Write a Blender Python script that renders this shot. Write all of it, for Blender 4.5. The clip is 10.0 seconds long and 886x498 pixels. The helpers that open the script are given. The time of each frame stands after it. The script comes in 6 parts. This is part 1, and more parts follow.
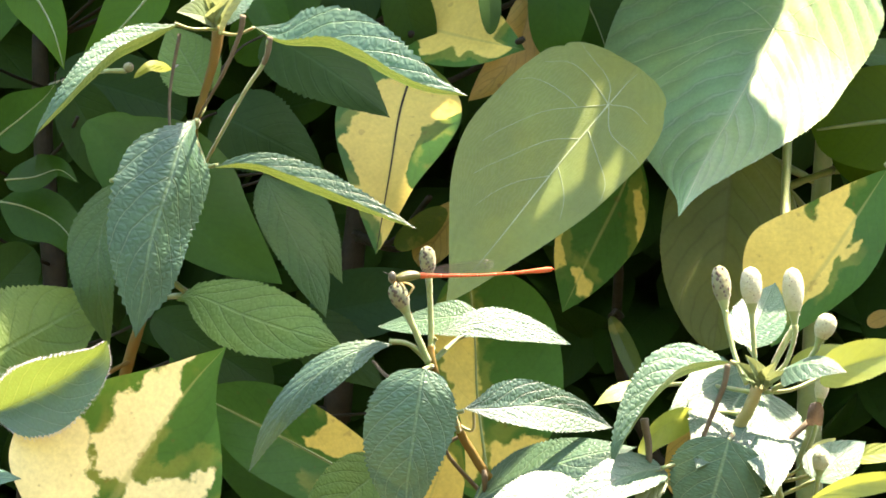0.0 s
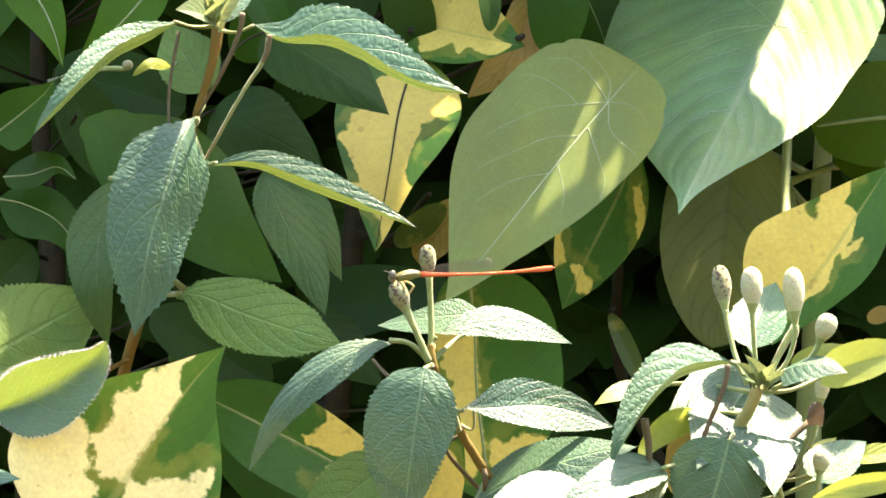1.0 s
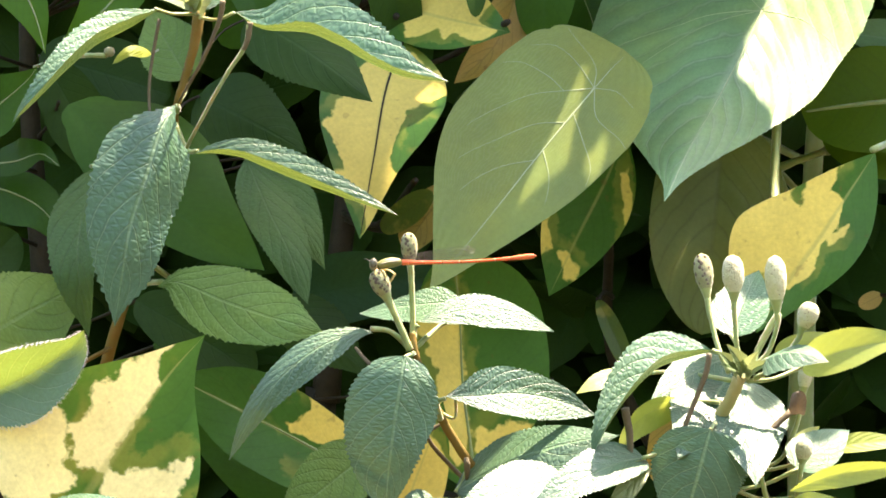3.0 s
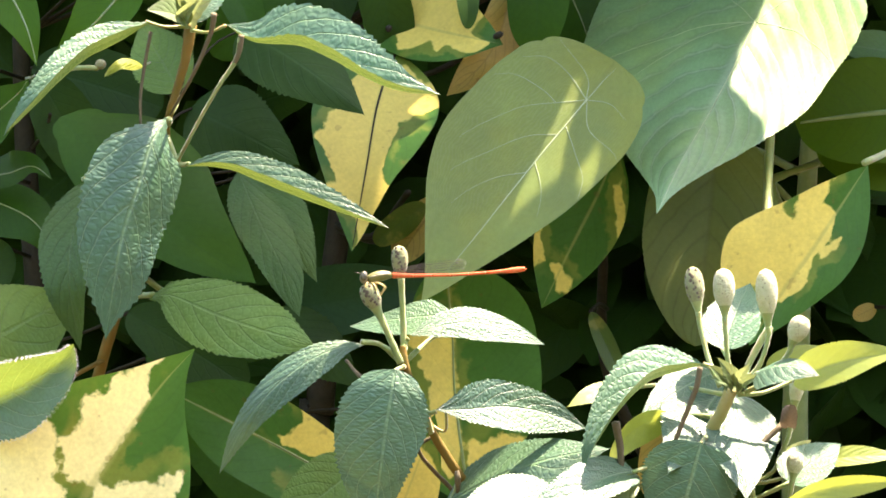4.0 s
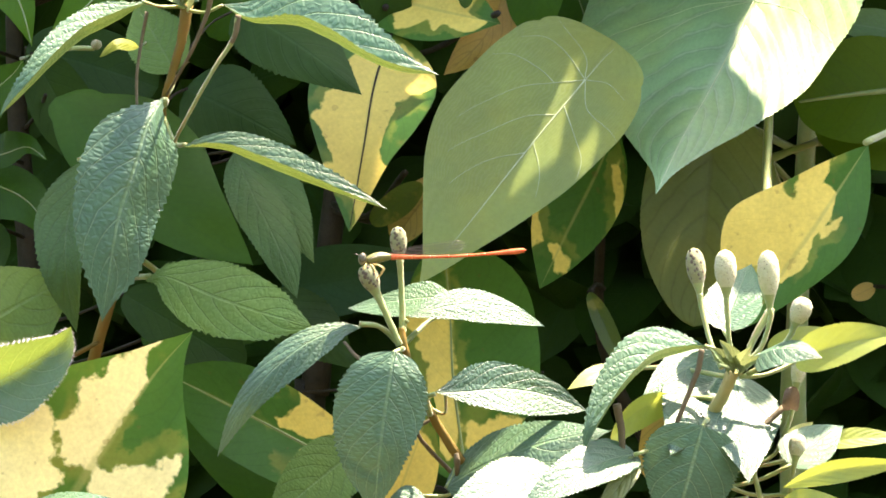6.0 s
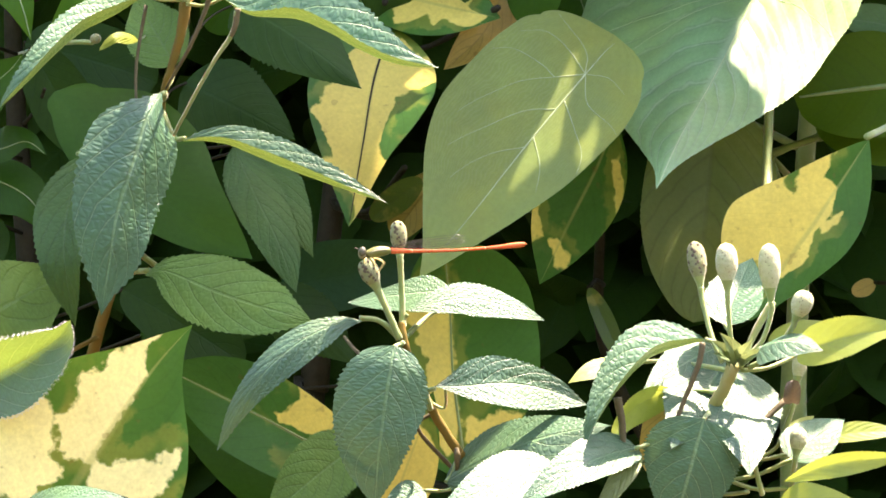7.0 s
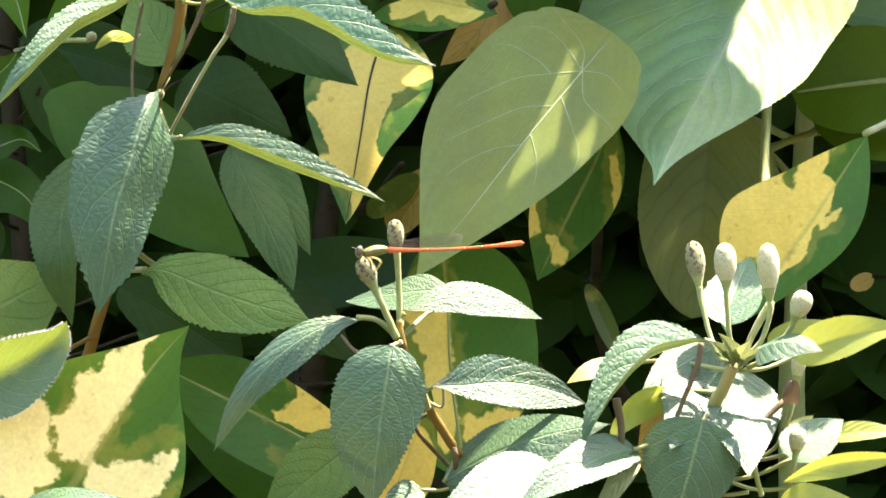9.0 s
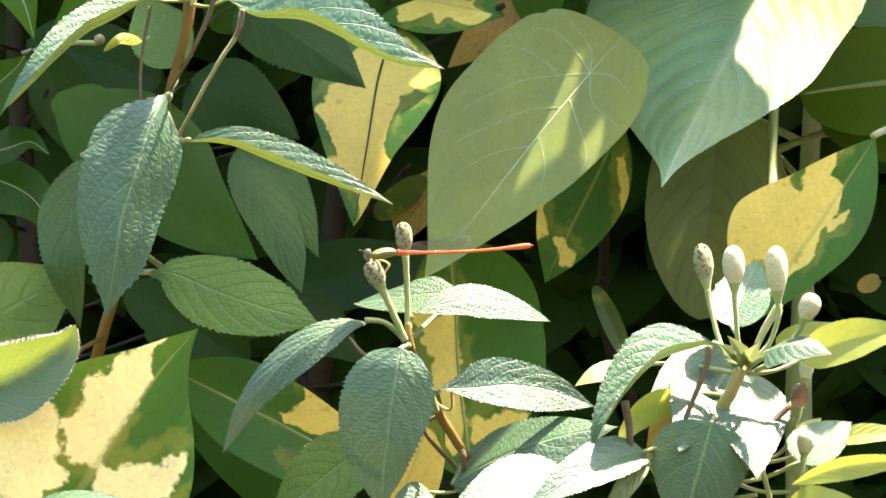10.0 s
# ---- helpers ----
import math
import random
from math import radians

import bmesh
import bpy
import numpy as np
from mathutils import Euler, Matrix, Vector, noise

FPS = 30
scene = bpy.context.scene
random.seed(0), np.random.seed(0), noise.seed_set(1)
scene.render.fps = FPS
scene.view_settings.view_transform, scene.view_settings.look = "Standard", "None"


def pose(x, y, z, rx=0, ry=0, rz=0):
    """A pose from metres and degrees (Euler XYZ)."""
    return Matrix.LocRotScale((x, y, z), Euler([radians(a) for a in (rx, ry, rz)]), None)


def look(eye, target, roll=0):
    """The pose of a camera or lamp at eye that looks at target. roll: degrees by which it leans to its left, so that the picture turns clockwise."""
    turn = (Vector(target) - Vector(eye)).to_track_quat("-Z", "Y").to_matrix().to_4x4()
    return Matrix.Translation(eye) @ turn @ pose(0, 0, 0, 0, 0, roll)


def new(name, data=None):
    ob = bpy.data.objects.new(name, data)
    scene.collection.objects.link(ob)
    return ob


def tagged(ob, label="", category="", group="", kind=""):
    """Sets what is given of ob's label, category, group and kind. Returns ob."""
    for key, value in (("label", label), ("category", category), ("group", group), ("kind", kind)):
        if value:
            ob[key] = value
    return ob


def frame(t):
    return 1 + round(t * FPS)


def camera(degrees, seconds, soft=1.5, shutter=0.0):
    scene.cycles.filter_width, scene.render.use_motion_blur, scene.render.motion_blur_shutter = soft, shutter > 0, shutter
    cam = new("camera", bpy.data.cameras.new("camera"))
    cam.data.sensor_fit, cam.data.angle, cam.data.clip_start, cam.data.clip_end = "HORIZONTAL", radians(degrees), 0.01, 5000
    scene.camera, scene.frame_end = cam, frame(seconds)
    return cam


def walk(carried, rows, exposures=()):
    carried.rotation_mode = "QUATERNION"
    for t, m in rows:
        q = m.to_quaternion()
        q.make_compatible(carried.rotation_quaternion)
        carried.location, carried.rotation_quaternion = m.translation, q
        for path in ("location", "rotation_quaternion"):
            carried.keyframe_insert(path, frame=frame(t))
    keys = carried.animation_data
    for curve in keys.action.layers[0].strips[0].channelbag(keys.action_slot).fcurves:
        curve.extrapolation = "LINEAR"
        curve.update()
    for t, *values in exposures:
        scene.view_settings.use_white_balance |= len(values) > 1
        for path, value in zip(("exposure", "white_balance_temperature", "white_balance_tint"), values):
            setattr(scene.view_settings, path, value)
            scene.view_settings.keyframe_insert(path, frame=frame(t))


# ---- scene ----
# ---- camera: a long lens held by hand, drifting a little closer ----
cam = camera(7.865, 10.0, soft=1.7)
PATH = [
    (0.0, pose(-0.00000, -1.60000, 0.90000) @ pose(0, 0, 0, 0, 0, -0.0000) @ pose(0, 0, 0, 90.0000) @ pose(0, 0, 0, 0, 0, -0.0000)),
    (0.5, pose(0.00396, -1.59735, 0.89839) @ pose(0, 0, 0, 0, 0, 0.1388) @ pose(0, 0, 0, 90.0756) @ pose(0, 0, 0, 0, 0, -0.0200)),
    (1.0, pose(-0.00193, -1.59613, 0.90680) @ pose(0, 0, 0, 0, 0, -0.0691) @ pose(0, 0, 0, 89.7448) @ pose(0, 0, 0, 0, 0, 0.0126)),
    (1.5, pose(0.00396, -1.59325, 0.90748) @ pose(0, 0, 0, 0, 0, 0.1388) @ pose(0, 0, 0, 89.7001) @ pose(0, 0, 0, 0, 0, -0.0737)),
    (2.0, pose(0.01036, -1.58750, 0.91274) @ pose(0, 0, 0, 0, 0, 0.2812) @ pose(0, 0, 0, 89.4307) @ pose(0, 0, 0, 0, 0, -0.0971)),
    (2.5, pose(0.01531, -1.58905, 0.91174) @ pose(0, 0, 0, 0, 0, 0.4445) @ pose(0, 0, 0, 89.4758) @ pose(0, 0, 0, 0, 0, -0.0359)),
    (2.7, pose(0.01531, -1.58905, 0.91174) @ pose(0, 0, 0, 0, 0, 0.3993) @ pose(0, 0, 0, 89.4607) @ pose(0, 0, 0, 0, 0, -0.0359)),
    (3.8, pose(0.02299, -1.58663, 0.91594) @ pose(0, 0, 0, 0, 0, 0.6094) @ pose(0, 0, 0, 89.3930) @ pose(0, 0, 0, 0, 0, -0.0250)),
    (4.0, pose(0.02299, -1.58663, 0.91594) @ pose(0, 0, 0, 0, 0, 0.5843) @ pose(0, 0, 0, 89.4232) @ pose(0, 0, 0, 0, 0, -0.0250)),
    (4.5, pose(0.02079, -1.58337, 0.91560) @ pose(0, 0, 0, 0, 0, 0.5343) @ pose(0, 0, 0, 89.4498) @ pose(0, 0, 0, 0, 0, -0.0655)),
    (5.0, pose(0.01855, -1.58171, 0.91833) @ pose(0, 0, 0, 0, 0, 0.4320) @ pose(0, 0, 0, 89.3900) @ pose(0, 0, 0, 0, 0, -0.0591)),
    (5.5, pose(0.01925, -1.58106, 0.91586) @ pose(0, 0, 0, 0, 0, 0.4110) @ pose(0, 0, 0, 89.4875) @ pose(0, 0, 0, 0, 0, -0.0515)),
    (6.0, pose(0.01690, -1.57630, 0.91926) @ pose(0, 0, 0, 0, 0, 0.3580) @ pose(0, 0, 0, 89.1321) @ pose(0, 0, 0, 0, 0, -0.1207)),
    (6.2, pose(0.01690, -1.57630, 0.91926) @ pose(0, 0, 0, 0, 0, 0.3681) @ pose(0, 0, 0, 89.1270) @ pose(0, 0, 0, 0, 0, -0.1207)),
    (7.3, pose(0.01502, -1.57192, 0.91341) @ pose(0, 0, 0, 0, 0, 0.2897) @ pose(0, 0, 0, 89.2781) @ pose(0, 0, 0, 0, 0, -0.1085)),
    (7.5, pose(0.01502, -1.57192, 0.91341) @ pose(0, 0, 0, 0, 0, 0.3149) @ pose(0, 0, 0, 89.2379) @ pose(0, 0, 0, 0, 0, -0.1085)),
    (8.0, pose(0.01755, -1.57058, 0.91817) @ pose(0, 0, 0, 0, 0, 0.3884) @ pose(0, 0, 0, 89.0571) @ pose(0, 0, 0, 0, 0, -0.1690)),
    (8.5, pose(0.01711, -1.56636, 0.92079) @ pose(0, 0, 0, 0, 0, 0.3316) @ pose(0, 0, 0, 88.9735) @ pose(0, 0, 0, 0, 0, -0.1258)),
    (9.0, pose(0.01450, -1.56726, 0.92249) @ pose(0, 0, 0, 0, 0, 0.2517) @ pose(0, 0, 0, 88.9436) @ pose(0, 0, 0, 0, 0, -0.2622)),
    (9.5, pose(0.01137, -1.56788, 0.92102) @ pose(0, 0, 0, 0, 0, 0.1651) @ pose(0, 0, 0, 88.9936) @ pose(0, 0, 0, 0, 0, -0.2471)),
    (10.0, pose(0.01209, -1.56789, 0.92483) @ pose(0, 0, 0, 0, 0, 0.2369) @ pose(0, 0, 0, 88.8824) @ pose(0, 0, 0, 0, 0, -0.2770)),
]
walk(cam, PATH, exposures=[(0.0, 3.13, 7900, 28), (10.0, 3.13, 7900, 28)])

# ---- world, sun, exposure ----
world = bpy.data.worlds.new("sky")
scene.world = world
world.use_nodes = True
SUN_EL, SUN_AZ = 66.0, 65.0          # height of the sun; its bearing, from straight behind the leaves towards the right
wn = world.node_tree.nodes
sky = wn.new("ShaderNodeTexSky")
sky.sky_type, sky.sun_disc = "NISHITA", False
sky.sun_elevation, sky.sun_rotation = radians(SUN_EL), radians(SUN_AZ)
sky.altitude, sky.air_density, sky.dust_density = 50, 1.0, 1.6
wn["Background"].inputs[1].default_value = 0.145
world.node_tree.links.new(sky.outputs[0], wn["Background"].inputs[0])
sun = new("sun", bpy.data.lights.new("sun", "SUN"))
sun.data.energy, sun.data.angle, sun.data.color = 3.6, radians(0.5), (1.0, 0.95, 0.86)
to_sun = Vector((math.sin(radians(SUN_AZ)) * math.cos(radians(SUN_EL)), math.cos(radians(SUN_AZ)) * math.cos(radians(SUN_EL)), math.sin(radians(SUN_EL))))
sun.matrix_world = look(to_sun * 20, (0, 0, 0))


# ---- materials ----
class Graph:
    """Short calls for building a node material."""

    def __init__(self, name):
        self.mat = bpy.data.materials.new(name)
        self.mat.use_nodes = True
        self.nodes, self.links = self.mat.node_tree.nodes, self.mat.node_tree.links
        self.bsdf, self.out = self.nodes["Principled BSDF"], self.nodes["Material Output"]

    def put(self, socket, value):
        if isinstance(value, bpy.types.NodeSocket):
            self.links.new(value, socket)
        else:
            socket.default_value = value

    def math(self, op, a, b=0.0, c=0.0, clamp=False):
        n = self.nodes.new("ShaderNodeMath")
        n.operation, n.use_clamp = op, clamp
        for i, v in enumerate((a, b, c)):
            self.put(n.inputs[i], v)
        return n.outputs[0]

    def ramp(self, x, lo, hi):
        n = self.nodes.new("ShaderNodeMapRange")
        n.interpolation_type = "SMOOTHSTEP"
        for i, v in enumerate((x, lo, hi, 0.0, 1.0)):
            self.put(n.inputs[i], v)
        return n.outputs[0]

    def mix(self, f, a, b):
        n = self.nodes.new("ShaderNodeMix")
        n.data_type = "RGBA"
        for i, v in ((0, f), (6, a), (7, b)):
            self.put(n.inputs[i], (*v, 1) if isinstance(v, tuple) and len(v) == 3 else v)
        return n.outputs[2]

    def coords(self, which="Object"):
        return self.nodes.new("ShaderNodeTexCoord").outputs[which]

    def noise(self, at, scale, detail=3.0, rough=0.55, w=None):
        n = self.nodes.new("ShaderNodeTexNoise")
        if w is not None:
            n.noise_dimensions = "4D"
            self.put(n.inputs["W"], w)
        self.put(n.inputs["Vector"], at)
        n.inputs["Scale"].default_value, n.inputs["Detail"].default_value, n.inputs["Roughness"].default_value = scale, detail, rough
        return n.outputs[0]

    def cells(self, at, scale, feature="DISTANCE_TO_EDGE"):
        n = self.nodes.new("ShaderNodeTexVoronoi")
        n.feature = feature
        self.put(n.inputs["Vector"], at)
        n.inputs["Scale"].default_value = scale
        return n.outputs[0]

    def bump(self, height, strength, distance):
        n = self.nodes.new("ShaderNodeBump")
        self.put(n.inputs["Height"], height)
        n.inputs["Strength"].default_value, n.inputs["Distance"].default_value = strength, distance
        self.put(self.bsdf.inputs["Normal"], n.outputs[0])
        return n.outputs[0]

    def rand(self):
        return self.nodes.new("ShaderNodeObjectInfo").outputs["Random"]


def leaf_material(name, colour, glow, rough=0.45, sheen=0.0, ribs=8, sweep=0.3, vein=(0.2, 0.3, 0.12), vein_mix=0.5, relief=1.0,
                  cell=520, through_share=0.35, spec=0.5, cream=None, cream_glow=(0.8, 0.62, 0.12),
                  blotch=0.0, spots=0.0, groove_mix=0.5, rib_mix=0.6, rib_wide=0.085, ladder=0.0, crinkle=0.0):
    """A leaf: midrib and side veins that follow the blade, fine net between them, light that comes through; cream: a ragged pale middle."""
    g = Graph(name)
    uv = g.coords("UV")
    sep = g.nodes.new("ShaderNodeSeparateXYZ")
    g.put(sep.inputs[0], uv)
    t, s = sep.outputs[0], g.math("MULTIPLY_ADD", sep.outputs[1], 2.0, -1.0)
    side = g.math("ABSOLUTE", s)
    ob, rnd = g.coords("Object"), g.rand()
    # side veins, curving towards the tip
    wob = g.math("MULTIPLY_ADD", g.noise(ob, 160, 1.0), 0.05, -0.025)
    q = g.math("MULTIPLY", g.math("ADD", g.math("SUBTRACT", t, g.math("MULTIPLY", g.math("POWER", side, 1.25), sweep)), wob), float(ribs))
    d = g.math("ABSOLUTE", g.math("SUBTRACT", g.math("FRACT", g.math("ADD", q, 20.5)), 0.5))
    ribline = g.math("SUBTRACT", 1.0, g.ramp(d, 0.015, rib_wide))
    mid = g.math("SUBTRACT", 1.0, g.ramp(side, 0.012, 0.06))
    lines = g.math("MAXIMUM", g.math("MULTIPLY", ribline, 0.6), mid)
    if crinkle:
        sc = g.nodes.new("ShaderNodeVectorMath")
        sc.operation = "MULTIPLY_ADD"
        g.put(sc.inputs[0], uv)
        sc.inputs[1].default_value = (crinkle, crinkle * 0.26, 0)
        wv = g.nodes.new("ShaderNodeTexNoise")
        g.put(wv.inputs["Vector"], ob)
        wv.inputs["Scale"].default_value = 220
        wm = g.nodes.new("ShaderNodeVectorMath")
        wm.operation = "SCALE"
        g.put(wm.inputs[0], wv.outputs["Color"])
        wm.inputs["Scale"].default_value = 0.9
        g.put(sc.inputs[2], wm.outputs[0])
        net = g.ramp(g.cells(sc.outputs[0], 1.0), 0.0, 0.34)
        netline = g.math("SUBTRACT", 1.0, g.ramp(g.cells(sc.outputs[0], 1.0), 0.01, 0.13))
    else:
        net = g.cells(ob, cell, "F1")
        netline = g.ramp(net, 0.35, 0.95)
    big, fine = g.noise(ob, 55, 3.0, 0.6, rnd), g.noise(ob, 900, 3.0, 0.6)
    tone = g.math("MULTIPLY_ADD", big, 0.7, 0.62)
    tone = g.math("MULTIPLY", tone, g.math("MULTIPLY_ADD", rnd, 0.3, 0.85))
    tone = g.math("MULTIPLY", tone, g.math("MULTIPLY_ADD", fine, 0.5, 0.75))
    # shade in the creases, painted: darker colour beside side veins and in the crinkle net
    groove_shade = tuple(c * 0.55 for c in colour)
    col = g.mix(g.math("MULTIPLY", g.ramp(d, 0.16, 0.04), groove_mix), colour, groove_shade)
    col = g.mix(g.math("MULTIPLY", g.math("MAXIMUM", g.math("MULTIPLY", ribline, rib_mix), mid), vein_mix), col, vein)
    col = g.mix(g.math("MULTIPLY", netline, 0.32 if crinkle else 0.1), col, groove_shade if crinkle else vein)
    if ladder:  # fine cross veins between the side veins
        lw = g.math("FRACT", g.math("MULTIPLY_ADD", side, 26.0, g.math("MULTIPLY", g.noise(ob, 140, 2.0), 6.0)))
        lad = g.math("SUBTRACT", 1.0, g.ramp(g.math("ABSOLUTE", g.math("SUBTRACT", lw, 0.5)), 0.04, 0.3))
        col = g.mix(g.math("MULTIPLY", lad, ladder), col, vein)
    glw = g.mix(g.math("MULTIPLY", lines, 0.45), glow, tuple(c * 0.55 for c in glow))
    if blotch:
        b = g.math("MULTIPLY", g.ramp(g.noise(ob, 90, 4.0, 0.65, rnd), 0.5, 0.62), blotch)
        col, glw = g.mix(b, col, (0.3, 0.3, 0.05)), g.mix(b, glw, (0.6, 0.5, 0.05))
    if cream:
        at = g.nodes.new("ShaderNodeAttribute")
        at.attribute_name = "pale"
        ragged = g.math("ADD", g.math("MULTIPLY_ADD", g.noise(ob, 160.0, 2.0), 0.24, -0.12), g.math("MULTIPLY_ADD", g.noise(ob, 600.0, 2.0), 0.09, -0.045))
        field = at.outputs["Fac"]
        m = g.ramp(g.math("ADD", field, ragged), -0.02, 0.02)
        m2 = g.math("MULTIPLY", g.ramp(g.math("MULTIPLY_ADD", ragged, 1.6, field), -0.2, -0.12), g.ramp(g.noise(ob, 70, 2.0), 0.42, 0.55))
        half = (0.13, 0.2, 0.03)
        col, glw = g.mix(m2, col, half), g.mix(m2, glw, tuple(c * 0.6 for c in cream_glow))
        col, glw = g.mix(m, col, cream), g.mix(m, glw, cream_glow)
        col = g.mix(g.math("MULTIPLY", mid, 0.5), col, (0.35, 0.36, 0.1))
    if spots:
        sp = g.math("MULTIPLY", g.ramp(g.noise(ob, 300, 2.0, 0.5, rnd), 0.66, 0.72), spots)
        col = g.mix(sp, col, (0.16, 0.07, 0.025))
    yellowed = tuple(c * k for c, k in zip(colour, (1.5, 1.12, 0.7)))
    pale = g.math("MULTIPLY", g.ramp(g.noise(ob, 34, 3.0, 0.6, rnd), 0.42, 0.68), 0.6)
    col = g.mix(pale, col, yellowed) if not cream else col
    mul = g.nodes.new("ShaderNodeVectorMath")
    mul.operation = "SCALE"
    g.put(mul.inputs[0], col)
    g.put(mul.inputs["Scale"], tone)
    g.put(g.bsdf.inputs["Base Color"], mul.outputs[0])
    g.put(g.bsdf.inputs["Roughness"], g.math("MULTIPLY_ADD", big, 0.22, rough - 0.1))
    g.bsdf.inputs["Specular IOR Level"].default_value = spec
    g.bsdf.inputs["Sheen Weight"].default_value = sheen
    g.bsdf.inputs["Sheen Roughness"].default_value = 0.45
    height = g.math("ADD", g.math("MULTIPLY", lines, -1.0), g.math("MULTIPLY_ADD", net, 0.32 if crinkle else -0.2, g.math("MULTIPLY", fine, 0.1)))
    g.bump(height, 0.5 * min(relief, 1.6), 0.0005 * relief)
    tr = g.nodes.new("ShaderNodeBsdfTranslucent")
    g.put(tr.inputs[0], glw)
    ms = g.nodes.new("ShaderNodeMixShader")
    g.put(ms.inputs[0], through_share)
    g.put(ms.inputs[1], g.bsdf.outputs[0])
    g.put(ms.inputs[2], tr.outputs[0])
    g.put(g.out.inputs[0], ms.outputs[0])
    return g.mat


def plain_material(name, colour, second, rough=0.6, scale=300.0, relief=0.4, sheen=0.0, metal=0.0, subsurface=0.0):
    g = Graph(name)
    ob = g.coords("Object")
    n, f = g.noise(ob, scale, 4.0, 0.6, g.rand()), g.noise(ob, scale * 6, 2.0)
    g.put(g.bsdf.inputs["Base Color"], g.mix(g.ramp(n, 0.3, 0.7), colour, second))
    g.put(g.bsdf.inputs["Roughness"], g.math("MULTIPLY_ADD", f, 0.2, rough - 0.1))
    g.bsdf.inputs["Specular IOR Level"].default_value = 0.5 if rough < 0.55 else 0.25
    g.bsdf.inputs["Sheen Weight"].default_value = sheen
    g.bsdf.inputs["Subsurface Weight"].default_value = subsurface
    g.bsdf.inputs["Subsurface Scale"].default_value = 0.002
    g.bump(g.math("ADD", n, g.math("MULTIPLY", f, 0.5)), relief, 0.0006)
    return g.mat


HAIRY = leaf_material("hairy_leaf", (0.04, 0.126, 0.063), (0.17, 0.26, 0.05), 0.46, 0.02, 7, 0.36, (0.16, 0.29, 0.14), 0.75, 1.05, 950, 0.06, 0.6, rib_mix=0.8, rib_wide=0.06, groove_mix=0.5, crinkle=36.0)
# copy of HAIRY with its glow raised, so that backlit strips turn yellow
HAIRY_RIM = leaf_material("backlit_rim_hairy_leaf", (0.04, 0.126, 0.063), (0.23, 0.34, 0.06), 0.46, 0.02, 7, 0.36, (0.16, 0.29, 0.14), 0.75, 1.05, 950, 0.11, 0.6, rib_mix=0.8, rib_wide=0.06, groove_mix=0.5, crinkle=36.0)
HAIRY_BRIGHT = leaf_material("young_hairy_leaf", (0.1, 0.17, 0.06), (0.34, 0.42, 0.15), 0.5, 0.1, 7, 0.34, (0.2, 0.28, 0.12), 0.4, 1.2, 900, 0.25)
# copy of HAIRY with the strongest glow, for the one leaf lit from behind
HAIRY_BACKLIT = leaf_material("backlit_hairy_leaf", (0.04, 0.126, 0.063), (0.34, 0.5, 0.07), 0.46, 0.02, 7, 0.36, (0.16, 0.29, 0.14), 0.75, 1.05, 950, 0.18, 0.6, rib_mix=0.8, rib_wide=0.06, groove_mix=0.5, crinkle=36.0)
# two copies of the hairy leaf, recoloured to give the look of leaves in shade
SHADY = leaf_material("shaded_hairy_leaf", (0.105, 0.22, 0.052), (0.25, 0.4, 0.04), 0.5, 0.02, 7, 0.34, (0.18, 0.3, 0.11), 0.5, 1.1, 900, 0.25, 0.2, rib_mix=0.4, groove_mix=0.4, crinkle=34.0)
BACK = leaf_material("shaded_inner_hairy_leaf", (0.042, 0.115, 0.036), (0.2, 0.32, 0.05), 0.55, 0.02, 7, 0.34, (0.12, 0.21, 0.09), 0.5, 1.1, 900, 0.22, 0.2, rib_mix=0.35, groove_mix=0.4, crinkle=36.0)
HEART = leaf_material("heart_leaf", (0.165, 0.335, 0.135), (0.25, 0.4, 0.1), 0.34, 0.05, 13, 0.26, (0.3, 0.44, 0.26), 0.7, 0.5, 1300, 0.14, 0.6, rib_mix=0.9, rib_wide=0.09, groove_mix=0.65, ladder=0.12)
OLIVE = leaf_material("olive_heart_leaf", (0.165, 0.25, 0.045), (0.42, 0.47, 0.12), 0.42, 0.02, 60, 0.5, (0.26, 0.34, 0.12), 0.3, 0.6, 1100, 0.3, 0.35, groove_mix=0.15, ladder=0.3)
GLOSSY = leaf_material("glossy_leaf", (0.022, 0.086, 0.009), (0.15, 0.28, 0.03), 0.36, 0.0, 10, 0.3, (0.05, 0.14, 0.03), 0.3, 0.3, 700, 0.22, 0.1, groove_mix=0.2)
GLOSSY_BROAD = leaf_material("broad_glossy_leaf", (0.021, 0.08, 0.011), (0.16, 0.3, 0.03), 0.34, 0.0, 10, 0.3, (0.06, 0.16, 0.035), 0.3, 0.25, 700, 0.25, 0.07, groove_mix=0.15)
# lit copy of the glossy leaf: the brighter light is in its colour and glow
GLOSSY_LIT = leaf_material("lit_glossy_leaf", (0.036, 0.13, 0.01), (0.26, 0.5, 0.03), 0.38, 0.0, 10, 0.3, (0.09, 0.22, 0.04), 0.3, 0.3, 700, 0.4, 0.1, groove_mix=0.15)
TEAL = leaf_material("smooth_shaded_leaf", (0.022, 0.075, 0.032), (0.1, 0.2, 0.04), 0.42, 0.0, 9, 0.3, (0.04, 0.11, 0.04), 0.3, 0.3, 700, 0.15, 0.1, groove_mix=0.15)
YELLOW_GREEN = leaf_material("yellow_green_leaf", (0.065, 0.15, 0.014), (0.25, 0.42, 0.03), 0.38, 0.0, 8, 0.3, (0.14, 0.22, 0.05), 0.4, 0.4, 700, 0.3, 0.06, groove_mix=0.2)
# near-black leaf: the deep shade between the plants is put into its colour
DARK = leaf_material("deep_shade_leaf", (0.017, 0.055, 0.009), (0.1, 0.2, 0.03), 0.48, 0.0, 8, 0.32, (0.03, 0.09, 0.025), 0.4, 0.6, 700, 0.2, 0.12, groove_mix=0.3)
